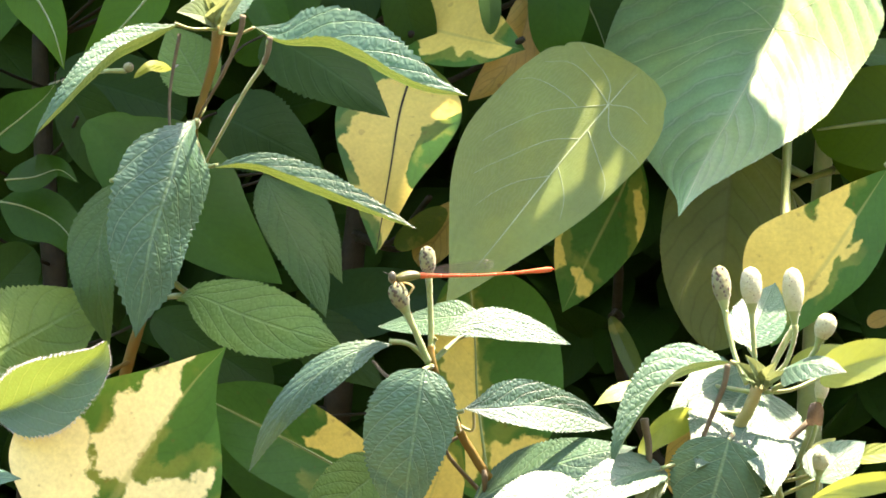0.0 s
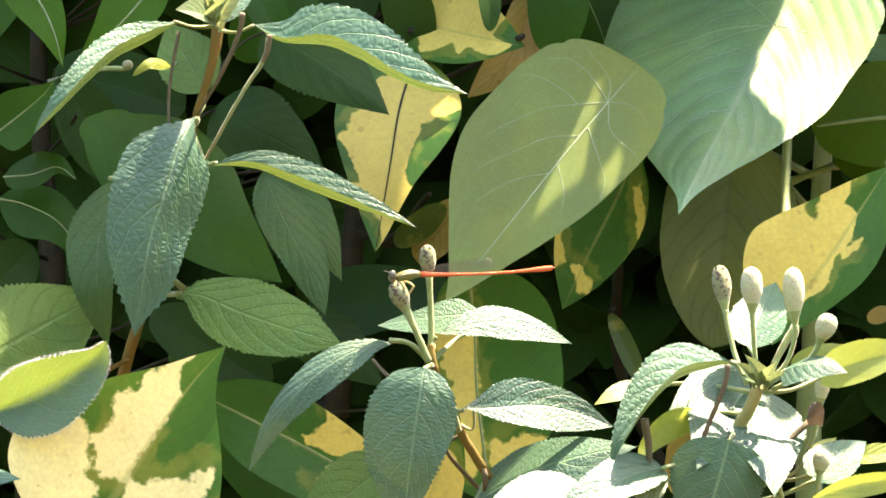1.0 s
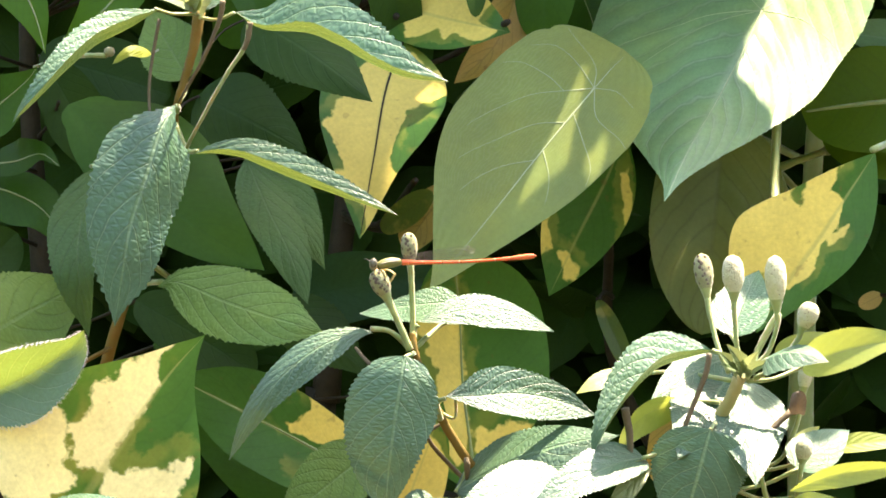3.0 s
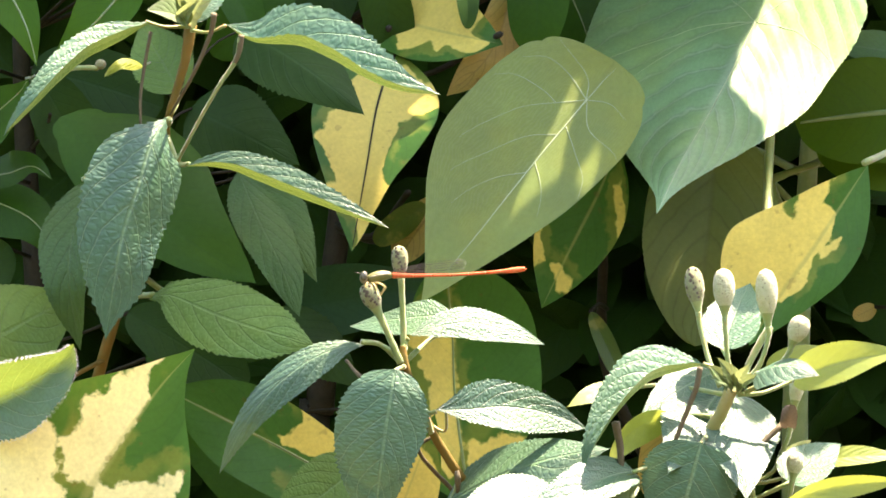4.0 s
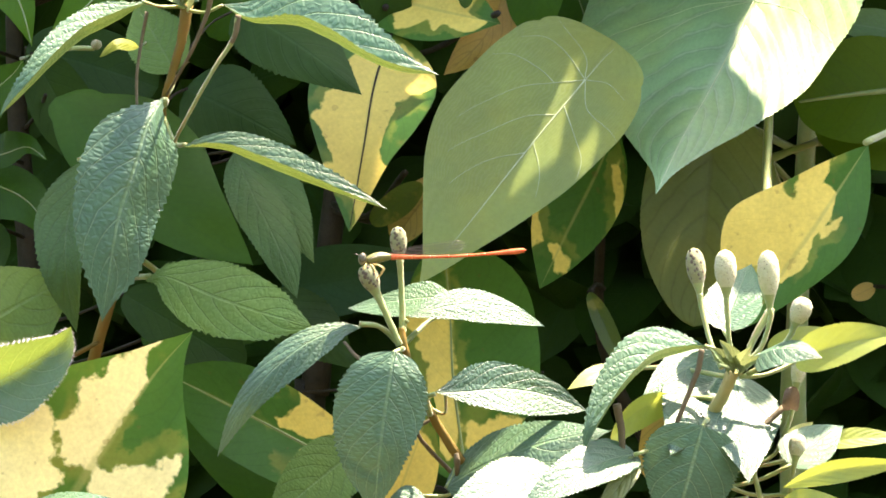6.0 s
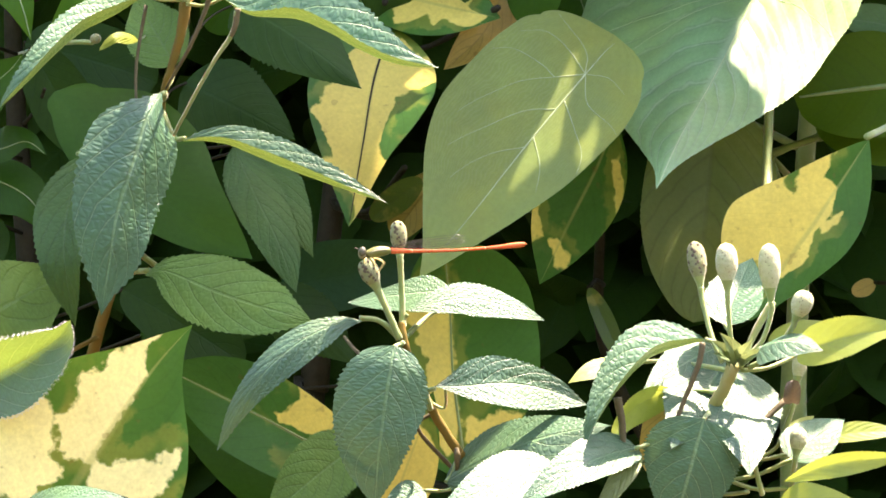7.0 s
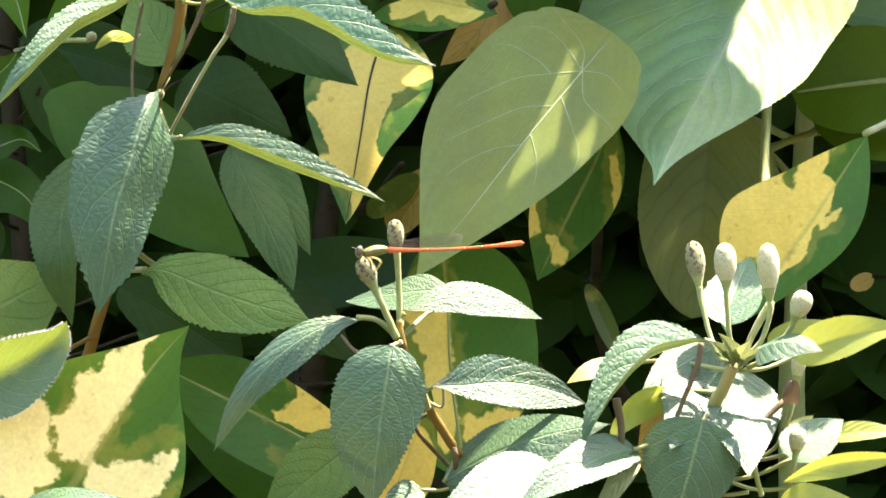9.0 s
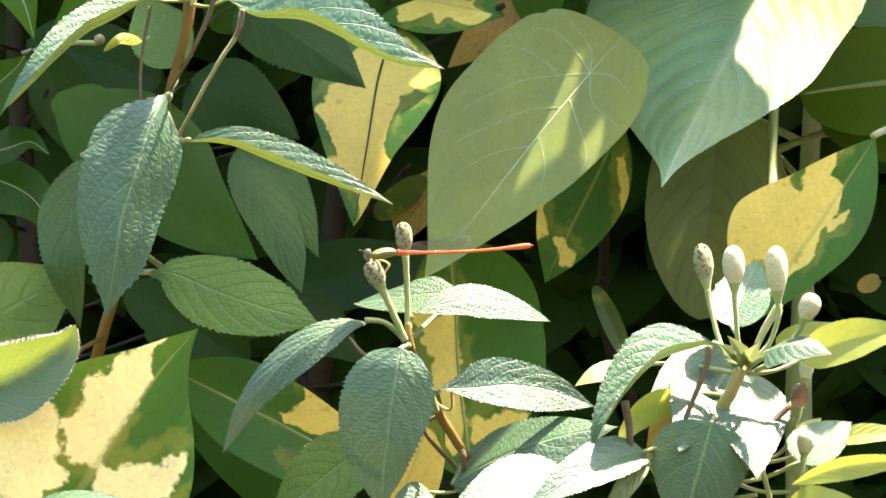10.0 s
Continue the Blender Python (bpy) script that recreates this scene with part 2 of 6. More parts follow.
CREAM = dict(cream=(0.7, 0.565, 0.125), rough=0.36, ribs=10, vein=(0.06, 0.13, 0.035), vein_mix=0.12, groove_mix=0.08, relief=0.35, through_share=0.18, spots=0.35, spec=0.15)
LEAF_GREEN, LEAF_GLOW = (0.037, 0.13, 0.02), (0.2, 0.36, 0.03)
# lit copy with paler cream, then a shaded copy with deeper, yellower cream
VARIEGATED = leaf_material("variegated_leaf", LEAF_GREEN, LEAF_GLOW, **dict(CREAM, cream=(0.86, 0.77, 0.33)))
VARIEGATED_SHADED = leaf_material("shaded_variegated_leaf", LEAF_GREEN, LEAF_GLOW, **CREAM)
TAN = leaf_material("fading_leaf", (0.55, 0.4, 0.11), (0.7, 0.5, 0.1), 0.5, 0.0, 8, 0.3, (0.2, 0.15, 0.05), 0.4, 0.5, 500, 0.4, spots=0.8)
MOTTLED = leaf_material("mottled_leaf", (0.05, 0.12, 0.012), (0.35, 0.42, 0.03), 0.4, 0.0, 9, 0.3, (0.1, 0.14, 0.03), 0.4, 0.5, 500, 0.35, blotch=0.9, spots=0.7)
STEM = plain_material("brown_stem", (0.19, 0.115, 0.022), (0.16, 0.125, 0.03), 0.7, 260, 0.4, 0.0)
PALE_VEIN = plain_material("pale_vein", (0.3, 0.38, 0.18), (0.35, 0.43, 0.22), 0.5, 300, 0.2)
GREEN_STEM = plain_material("green_stalk", (0.17, 0.25, 0.07), (0.23, 0.3, 0.1), 0.5, 260, 0.3, 0.3, 0, 0.2)
WOOD = plain_material("dark_twig", (0.018, 0.017, 0.009), (0.03, 0.027, 0.014), 0.75, 200, 0.6)
DRY = plain_material("dry_stalk", (0.1, 0.085, 0.05), (0.15, 0.125, 0.07), 0.75, 300, 0.5)
HEAD = plain_material("spike_head", (0.17, 0.19, 0.085), (0.23, 0.25, 0.12), 0.75, 700, 0.5, 0.2, 0, 0.1)
# lighter copy of the spike head: the whitening by sun is in its colour
HEAD_SUNLIT = plain_material("sunlit_spike_head", (0.4, 0.44, 0.23), (0.48, 0.5, 0.3), 0.75, 700, 1.0, 0.2, 0, 0.1)
SCAR = plain_material("floret_scar", (0.08, 0.065, 0.045), (0.12, 0.095, 0.065), 0.7, 600, 0.4)
SOIL = plain_material("soil", (0.05, 0.037, 0.025), (0.09, 0.068, 0.045), 0.9, 6, 0.8)
OLIVE_SHADE = leaf_material("shaded_olive_leaf", (0.16, 0.24, 0.055), (0.25, 0.3, 0.05), 0.5, 0.05, 8, 0.4, (0.16, 0.2, 0.07), 0.4, 0.5, 800, 0.35)
DRY_LEAF = leaf_material("dry_leaf", (0.1, 0.085, 0.06), (0.2, 0.14, 0.08), 0.7, 0.0, 6, 0.3, (0.08, 0.05, 0.03), 0.4, 1.0, 500, 0.1)
# lime base colour and strong glow carry the light from behind these leaves
LIME = leaf_material("lit_lime_leaf", (0.24, 0.33, 0.06), (0.6, 0.7, 0.1), 0.5, 0.05, 7, 0.34, (0.34, 0.42, 0.14), 0.5, 0.4, 900, 0.4, rib_wide=0.06, groove_mix=0.1)
HAIR = plain_material("white_hair", (0.7, 0.74, 0.66), (0.78, 0.8, 0.72), 0.5, 900, 0.1)
TAN_STEM = plain_material("tan_stem", (0.34, 0.3, 0.11), (0.28, 0.28, 0.1), 0.6, 260, 0.5, 0.1)


# ---- builders ----
def mesh_of(name, verts, faces, material, uvs=None, smooth=True):
    me = bpy.data.meshes.new(name)
    me.from_pydata([tuple(v) for v in verts], [], faces)
    if uvs is not None:
        layer = me.uv_layers.new(name="UVMap")
        loops = np.zeros(len(me.loops), dtype=np.int32)
        me.loops.foreach_get("vertex_index", loops)
        layer.data.foreach_set("uv", np.asarray(uvs, dtype=np.float32)[loops].ravel())
    me.polygons.foreach_set("use_smooth", [smooth] * len(me.polygons))
    me.materials.append(material)
    me.update()
    return me


def root_of(ob):
    while ob.parent:
        ob = ob.parent
    return ob


def part(name, verts, faces, material, parent, label="", uvs=None, smooth=True):
    """One mesh object under a thing or a part; its points are given in the world and kept relative to the thing's base."""
    base = np.array(root_of(parent).location)
    ob = new(name, mesh_of(name, np.asarray(verts, dtype=float) - base, faces, material, uvs, smooth))
    ob.parent = parent
    return tagged(ob, label)


def thing(name, base, label, category, group=""):
    e = new(name)
    e.location, e.empty_display_size = base, 0.02
    return tagged(e, label, category, group)


def unit(v):
    v = np.asarray(v, dtype=float)
    return v / max(np.linalg.norm(v), 1e-12)


def smooth_line(points, n):
    """A rounded line through the points (Catmull-Rom)."""
    p = np.array([2 * np.array(points[0]) - points[1], *points, 2 * np.array(points[-1]) - points[-2]], dtype=float)
    out = []
    for i in range(1, len(p) - 2):
        for k in range(n):
            u = k / n
            out.append(0.5 * (2 * p[i] + (p[i + 1] - p[i - 1]) * u + (2 * p[i - 1] - 5 * p[i] + 4 * p[i + 1] - p[i + 2]) * u * u
                              + (3 * p[i] - p[i - 1] - 3 * p[i + 1] + p[i + 2]) * u ** 3))
    return np.array(out + [p[-2]])


def tube_data(points, radii, sides=8, n=6, knobs=0.0):
    line = smooth_line(points, n)
    r = np.interp(np.linspace(0, 1, len(line)), np.linspace(0, 1, len(radii)), radii)
    verts, faces = [], []
    ref = np.array((0.31, 0.83, 0.46))
    for i, c in enumerate(line):
        t = unit(line[min(i + 1, len(line) - 1)] - line[max(i - 1, 0)])
        a = unit(np.cross(t, ref))
        b = np.cross(t, a)
        for k in range(sides):
            ang = 2 * math.pi * k / sides
            rr = r[i] * (1 + knobs * math.sin(i * 2.1 + k * 1.7) * math.sin(i * 0.73 + k))
            verts.append(c + rr * (math.cos(ang) * a + math.sin(ang) * b))
    for i in range(len(line) - 1):
        for k in range(sides):
            k2 = (k + 1) % sides
            faces.append((i * sides + k, i * sides + k2, (i + 1) * sides + k2, (i + 1) * sides + k))
    faces.append(tuple(range(sides))[::-1])
    faces.append(tuple((len(line) - 1) * sides + k for k in range(sides)))
    return verts, faces


def tube(name, parent, points, radii, material, label="", sides=8, n=6, knobs=0.08):
    v, f = tube_data(points, radii, sides, n, knobs)
    return part(name, v, f, material, parent, label)


def leaf_data(base, tip, width, face, fold=0.0, arch=0.0, bend=0.0, curl=0.0, peak=0.4, full=0.7, teeth=0, tooth=0.05, quilt=0.0,
              ribs=9, sweep=0.32, rows=60, cols=9, wave=0.0, seed=0, tail=None):
    """A leaf blade from base to tip. face: the way its upper side looks. fold: degrees by which both halves rise from the midrib.
    arch: bow of the midrib towards the upper side, bend: towards the blade's side, both as a share of the length.
    peak: where it is broadest; full, tail: how blunt the base is, and the tip; teeth: saw teeth along each margin; quilt: height of the bulges between veins."""
    base, tip = np.array(base, dtype=float), np.array(tip, dtype=float)
    axis = tip - base
    length = np.linalg.norm(axis)
    axis /= length
    up0 = np.array(face, dtype=float)
    up0 = unit(up0 - axis * up0.dot(axis))
    side0 = np.cross(axis, up0)
    rnd = random.Random(seed)
    ph = [rnd.uniform(0, 6.28) for _ in range(6)]
    t = np.linspace(0, 1, rows + 1)
    hump = 4 * t * (1 - t)
    mid = base + np.outer(t * length, axis) + np.outer(arch * length * hump, up0) + np.outer(bend * length * hump, side0)
    tang = np.gradient(mid, axis=0)
    tang /= np.linalg.norm(tang, axis=1)[:, None]
    side = np.cross(tang, up0)
    side /= np.linalg.norm(side, axis=1)[:, None]
    up = np.cross(side, tang)
    tail = tail or full * (1 - peak) / peak
    w = t ** full * np.clip(1 - t, 0, None) ** tail
    w = w / w.max()
    w = np.maximum(w, 0.012) * width / 2
    s = np.linspace(-1, 1, 2 * cols + 1)
    s = np.sign(s) * np.abs(s) ** 0.85
    T, S = np.meshgrid(t, s, indexing="ij")
    A = np.abs(S)
    W = np.repeat(w[:, None], len(s), 1)
    if teeth:
        saw = (T * teeth + 0.13 * np.sin(T * 31 + ph[0])) % 1.0
        ampl = tooth * (0.75 + 0.5 * np.sin(T * 17 + ph[1]))
        W = W * (1 + ampl * (saw - 0.5) * A ** 5 * np.minimum(1, 6 * (1 - T)))
    W = W * (1 + 0.025 * np.sin(T * 9 + ph[2] + S) * A)
    q = (T - sweep * A ** 1.25) * ribs
    fa = np.radians(fold)
    H = A * W * np.sin(fa) - curl * W * A ** 2.2
    H = H + quilt * np.minimum(1.0, W / width * 2.2) * (np.abs(np.sin(np.pi * (q + 0.5 - 0.5))) - 0.5) * np.minimum(1, 4 * A) * (1 - 0.4 * A)
    H = H + wave * width * A * A * np.sin(T * 9 + ph[3] + np.sign(S) * 1.3) + 0.25 * wave * width * np.sin(T * 5 + S * 2 + ph[4])
    L = S * W * np.cos(fa)
    P = mid[:, None, :] + L[..., None] * side[:, None, :] + H[..., None] * up[:, None, :]
    n = len(s)
    verts = P.reshape(-1, 3)
    uvs = np.stack([T, (S + 1) / 2], -1).reshape(-1, 2)
    faces = [(i * n + j, i * n + j + 1, (i + 1) * n + j + 1, (i + 1) * n + j) for i in range(rows) for j in range(n - 1)]
    return verts, faces, uvs, mid


def leaf(parent, base, tip, width, face, material, label="", name="leaf", rib=0.0, **more):
    more.setdefault("seed", int(abs(base[0] * 7919 + base[2] * 104729 + tip[0] * 1301) * 1000) % 99991)
    v, f, uv, mid = leaf_data(base, tip, width, face, **more)
    ob = part(name, v, f, material, parent, label, uv)
    if rib:
        rv, rf = tube_data(list(mid[:-3:6]) + [mid[-3]], (rib, rib * 0.25), 6, 2)
        part("midrib", rv, rf, GREEN_STEM, ob)
    return ob


STATIONS = (0, 0.08, 0.2, 0.35, 0.5, 0.65, 0.8, 0.92, 1)
TOOTHED = dict(teeth=30, tooth=0.075, quilt=0.00022, ribs=7, sweep=0.36, rows=110, cols=10, wave=0.006)


def inside(poly, T, S):
    """How far the places (T along, S across) of a blade lie inside a patch (+) or outside it (-)."""
    p = np.array(poly, dtype=float) * (2.0, 1.0)
    x, y = T * 2.0, S
    dist, odd = np.full(T.shape, 9.0), np.zeros(T.shape, dtype=bool)
    for a, b in zip(p, np.roll(p, -1, 0)):
        d = b - a
        k = np.clip(((x - a[0]) * d[0] + (y - a[1]) * d[1]) / max(d.dot(d), 1e-9), 0, 1)
        dist = np.minimum(dist, np.hypot(x - a[0] - k * d[0], y - a[1] - k * d[1]))
        odd ^= ((a[1] > y) != (b[1] > y)) & (x < a[0] + (y - a[1]) * d[0] / (d[1] if abs(d[1]) > 1e-9 else 1e-9))
    return np.where(odd, dist, -dist)


def blade(parent, mid, left, right, face, material, label="", name="leaf", fold=(0, 0), teeth=0, tooth=0.06, quilt=0.0, ribs=9, sweep=0.32,
          rows=70, cols=12, wave=0.0, curl=0.0, patches=(), veins=(), thick=0.00016, vein_material=None, rib=0.0, fringe=0, blunt=False):
    """A leaf along the midrib through the points mid. left, right: breadth of each half in millimetres at STATIONS; fold: degrees by which
    each half rises from the midrib; face: the way the upper side looks; patches: pale areas of the blade, veins: raised ones, both as (along, across)."""
    fine = smooth_line(mid, 30)
    run = np.r_[0, np.cumsum(np.linalg.norm(np.diff(fine, axis=0), axis=1))]
    t = np.linspace(0, 1, rows + 1)
    line = np.stack([np.interp(t * run[-1], run, fine[:, k]) for k in range(3)], 1)
    tang = np.gradient(line, axis=0)
    tang /= np.linalg.norm(tang, axis=1)[:, None]
    side = np.cross(tang, np.array(face, dtype=float))
    side /= np.linalg.norm(side, axis=1)[:, None]
    up = np.cross(side, tang)
    seed = int(abs(mid[0][0] * 7919 + mid[0][2] * 104729 + mid[-1][0] * 1301) * 1000) % 99991
    ph = [random.Random(seed + k).uniform(0, 6.28) for k in range(6)]

    def breadth(half):
        c = smooth_line([(a, b, 0) for a, b in zip(STATIONS, half)], 12)
        w = np.interp(t, c[:, 0], c[:, 1])
        if blunt:
            w = np.where(t < 0.08, half[1] * np.sqrt(1 - np.clip(1 - t / 0.08, 0, 1) ** 2), w)
        return np.maximum(w, 0.08) / 1000

    s = np.linspace(-1, 1, 2 * cols + 1)
    s = np.sign(s) * np.abs(s) ** 0.85
    T, S = np.meshgrid(t, s, indexing="ij")
    A = np.abs(S)
    W = np.where(S < 0, breadth(left)[:, None], breadth(right)[:, None])
    top = max(W.max(), 1e-6)
    if teeth:
        saw = (T * teeth + 0.13 * np.sin(T * 31 + ph[0])) % 1.0
        W = W + np.minimum(top * tooth, W * 0.4) * (0.75 + 0.5 * np.sin(T * 17 + ph[1])) * (saw - 0.5) * A ** 5 * np.minimum(1, 8 * (1 - T))
    fo = np.radians(np.where(S < 0, fold[0], fold[1])) * np.minimum(1, 0.55 + A)
    q = (T - sweep * A ** 1.25) * ribs
    H = A * W * np.sin(fo) - curl * W * A ** 2.2 + quilt * np.minimum(1.0, W / top * 2.2) * (np.abs(np.sin(np.pi * q)) - 0.5) * np.minimum(1, 4 * A) * (1 - 0.4 * A)
    H = H + wave * 2 * top * (A * A * np.sin(T * 9 + ph[3] + np.sign(S) * 1.3) + 0.25 * np.sin(T * 5 + S * 2 + ph[4])) * np.minimum(1, W / top * 2)
    L = S * W * np.cos(fo)
    grid = line[:, None, :] + L[..., None] * side[:, None, :] + H[..., None] * up[:, None, :]
    n = len(s)
    faces = [(i * n + j, i * n + j + 1, (i + 1) * n + j + 1, (i + 1) * n + j) for i in range(rows) for j in range(n - 1)]
    ob = part(name, grid.reshape(-1, 3), faces, material, parent, label, np.stack([T, (S + 1) / 2], -1).reshape(-1, 2))
    if patches:
        pale = np.max([inside(p, T, S) for p in patches], axis=0)
        ob.data.attributes.new("pale", "FLOAT", "POINT").data.foreach_set("value", pale.ravel().astype(np.float32))
    if rib:
        part("midrib", *tube_data(list(line[:-3:6]) + [line[-3]], (rib, rib * 0.25), 6, 2), vein_material or GREEN_STEM, ob)

    def at(a, b):
        i, j = min(max(a, 0), 0.9999) * rows, float(np.interp(b, s, np.arange(n)))
        i0, j0 = int(i), min(int(j), n - 2)
        u, v = i - i0, j - j0
        return (grid[i0, j0] * (1 - u) + grid[i0 + 1, j0] * u) * (1 - v) + (grid[i0, j0 + 1] * (1 - u) + grid[i0 + 1, j0 + 1] * u) * v

    for k, path in enumerate(veins):
        c = smooth_line([(*p, 0) for p in path], 6)
        th = thick * (1.0 if k == 0 else 0.62)
        part("vein", *tube_data([at(p[0], p[1]) for p in c], (th, th * 0.3), 6, 2), vein_material or PALE_VEIN, ob)
    if fringe:
        rnd = random.Random(seed)
        hv, hf = [], []
        for _ in range(fringe):
            i, e = rnd.randrange(2, rows - 1), rnd.choice((0, n - 1))
            out = unit(grid[i, e] - grid[i, n // 2])
            tip = grid[i, e] + out * rnd.uniform(0.0005, 0.0012) + tang[i] * rnd.uniform(-0.0003, 0.0005) + up[i] * rnd.uniform(-0.0003, 0.0004)
            k0, wd = len(hv), 0.000035
            hv += [grid[i, e] + tang[i] * wd, grid[i, e] - tang[i] * wd, grid[i, e] + up[i] * wd * 1.5, tip]
            hf += [(k0, k0 + 1, k0 + 3), (k0 + 1, k0 + 2, k0 + 3), (k0 + 2, k0, k0 + 3)]
        tagged(part("hairs", hv, hf, HAIR, ob, "fringe of fine white hairs"), kind="stuff")
    return ob


def stem_hairs(parent, points, radii, count, long, seed):
    """Short stiff hairs that stand off a stem; too many to count."""
    rnd = random.Random(seed)
    line = smooth_line(points, 8)
    verts, faces = [], []
    for _ in range(count):
        k = rnd.uniform(0, len(line) - 1.01)
        i = int(k)
        c = line[i] + (line[i + 1] - line[i]) * (k - i)
        t = unit(line[i + 1] - line[i])
        r = float(np.interp(k / (len(line) - 1), np.linspace(0, 1, len(radii)), radii))
        out = unit(np.cross(t, (rnd.uniform(-1, 1), rnd.uniform(-1, 1), rnd.uniform(-1, 1))))
        a, n = np.cross(out, t), len(verts)
        foot, w = c + out * r * 0.9, long * 0.13
        verts += [foot + a * w, foot - a * w * 0.5 + t * w * 0.8, foot - a * w * 0.5 - t * w * 0.8, foot + out * long * rnd.uniform(0.5, 1) + t * long * rnd.uniform(-0.3, 0.5)]
        faces += [(n, n + 1, n + 3), (n + 1, n + 2, n + 3), (n + 2, n, n + 3)]
    tagged(part("hairs", verts, faces, DRY, parent, "fine stiff hairs"), kind="stuff")


def petiole(parent, points, thick=0.0006, material=None):
    return tube("petiole", parent, points, (thick * 1.25, thick * 0.9, thick), material or GREEN_STEM, sides=7, n=5)


def head_radius(u, wide, stalk):
    k = min(1.0, u / 0.58)
    r = stalk * 1.15 + (wide / 2 - stalk * 1.15) * k * k * (3 - 2 * k)
    return r if u < 0.64 else r * math.sqrt(max(0.0, 1 - ((u - 0.64) / 0.36) ** 2.3))


def spike(parent, foot, neck, top, wide, stalk=0.0007, lean=None, dry=False, scars=0.084):
    """A flower spike gone to seed: a stalk and a ribbed, knobbly head with rows of floret scars."""
    foot, neck, top = (np.array(p, dtype=float) for p in (foot, neck, top))
    reach = np.linalg.norm(neck - foot)
    up = unit(top - neck)
    pts = [foot, foot * 0.35 + (neck - up * reach * 0.42) * 0.65, neck - up * reach * 0.12, neck + up * reach * 0.04]
    tube("stalk", parent, pts, (stalk * 1.15, stalk, stalk * 1.3), DRY if dry else GREEN_STEM, sides=9, n=7)
    axis = unit(top - neck)
    a = unit(np.cross(axis, (0.2, 1, 0.1)))
    b = np.cross(axis, a)
    n, sides, length = 22, 24, np.linalg.norm(top - neck)
    verts, faces = [], []
    for i in range(n + 1):
        u = i / n
        r = head_radius(u, wide, stalk)
        for k in range(sides):
            ang = 2 * math.pi * k / sides
            r2 = r * (1 + 0.03 * math.sin(u * 40) * math.sin(k * math.pi / 3) * (1 if u > 0.2 else 0)) + wide * 0.006 * math.sin(k * 2.3 + i * 1.9)
            verts.append(neck + axis * (u * length) + r2 * (math.cos(ang) * a + math.sin(ang) * b))
    for i in range(n):
        for k in range(sides):
            faces.append((i * sides + k, i * sides + (k + 1) % sides, (i + 1) * sides + (k + 1) % sides, (i + 1) * sides + k))
    faces.append(tuple(range(sides))[::-1])
    cut = 6 * sides
    head = part("spike_head", verts, faces[cut:], HEAD if scars > 0.05 else HEAD_SUNLIT, parent)
    part("spike_neck", verts[:7 * sides], faces[:cut], GREEN_STEM, head, "green neck under the seed head")
    # scars: small sunken rings in a spiral
    sv, sf = [], []
    for i in range(38):
        u = 0.34 + 0.58 * i / 38
        ang = i * 2.39996 + 0.35 * math.sin(i * 5.3)
        u += 0.012 * math.sin(i * 3.1)
        r = head_radius(u, wide, stalk)
        out = math.cos(ang) * a + math.sin(ang) * b
        across = np.cross(axis, out)
        c = neck + axis * (u * length) + out * (r * 1.04)
        rr, k0 = wide * scars * (0.75 + 0.5 * ((i * 0.37) % 1)), len(sv)
        sv.append(c + out * rr * 0.35)
        for k in range(7):
            g = 2 * math.pi * k / 7
            sv.append(c + rr * (math.cos(g) * across + 1.25 * math.sin(g) * axis) - out * rr * 0.3)
        for k in range(7):
            sf.append((k0, k0 + 1 + k, k0 + 1 + (k + 1) % 7))
    tagged(part("floret_scar", sv, sf, SCAR, head, "brown floret scars"), kind="stuff")
    return head


# ---- damselfly ----
ORANGE = plain_material("orange_cuticle", (0.68, 0.17, 0.05), (0.6, 0.12, 0.03), 0.4, 900, 0.3, 0, 0, 0.15)
THORAX = plain_material("olive_cuticle", (0.1, 0.115, 0.02), (0.14, 0.14, 0.035), 0.4, 900, 0.3, 0.1)
EYE = plain_material("eye", (0.07, 0.075, 0.05), (0.12, 0.12, 0.08), 0.25, 1200, 0.1)
FACE = plain_material("face", (0.2, 0.19, 0.12), (0.27, 0.25, 0.16), 0.5, 1200, 0.2)
LEG = plain_material("leg", (0.6, 0.46, 0.16), (0.5, 0.38, 0.12), 0.45, 1200, 0.2)
VEIN = plain_material("wing_vein", (0.03, 0.026, 0.02), (0.05, 0.04, 0.03), 0.5, 900, 0.1)


def wing_film():
    g = Graph("wing_film")
    tp = g.nodes.new("ShaderNodeBsdfTransparent")
    tp.inputs[0].default_value = (0.97, 0.975, 0.97, 1)
    gl = g.nodes.new("ShaderNodeBsdfGlossy")
    gl.inputs["Roughness"].default_value = 0.22
    ms = g.nodes.new("ShaderNodeMixShader")
    ms.inputs[0].default_value = 0.014
    g.put(ms.inputs[1], tp.outputs[0])
    g.put(ms.inputs[2], gl.outputs[0])
    g.put(g.out.inputs[0], ms.outputs[0])
    return g.mat


FILM = wing_film()


def lathe(points, radii, flat=(1.0, 1.0), sides=16, up=(0, 0, 1)):
    """Rings round a line of points; flat: the rings' breadth and height."""
    pts = np.array(points, dtype=float)
    verts, faces = [], []
    for i, c in enumerate(pts):
        t = unit(pts[min(i + 1, len(pts) - 1)] - pts[max(i - 1, 0)])
        a = unit(np.cross(t, up))
        b = np.cross(a, t)
        for k in range(sides):
            g = 2 * math.pi * k / sides
            verts.append(c + radii[i] * (flat[0] * math.cos(g) * a + flat[1] * math.sin(g) * b))
    for i in range(len(pts) - 1):
        for k in range(sides):
            faces.append((i * sides + k, i * sides + (k + 1) % sides, (i + 1) * sides + (k + 1) % sides, (i + 1) * sides + k))
    faces += [tuple(range(sides))[::-1], tuple((len(pts) - 1) * sides + k for k in range(sides))]
    return verts, faces


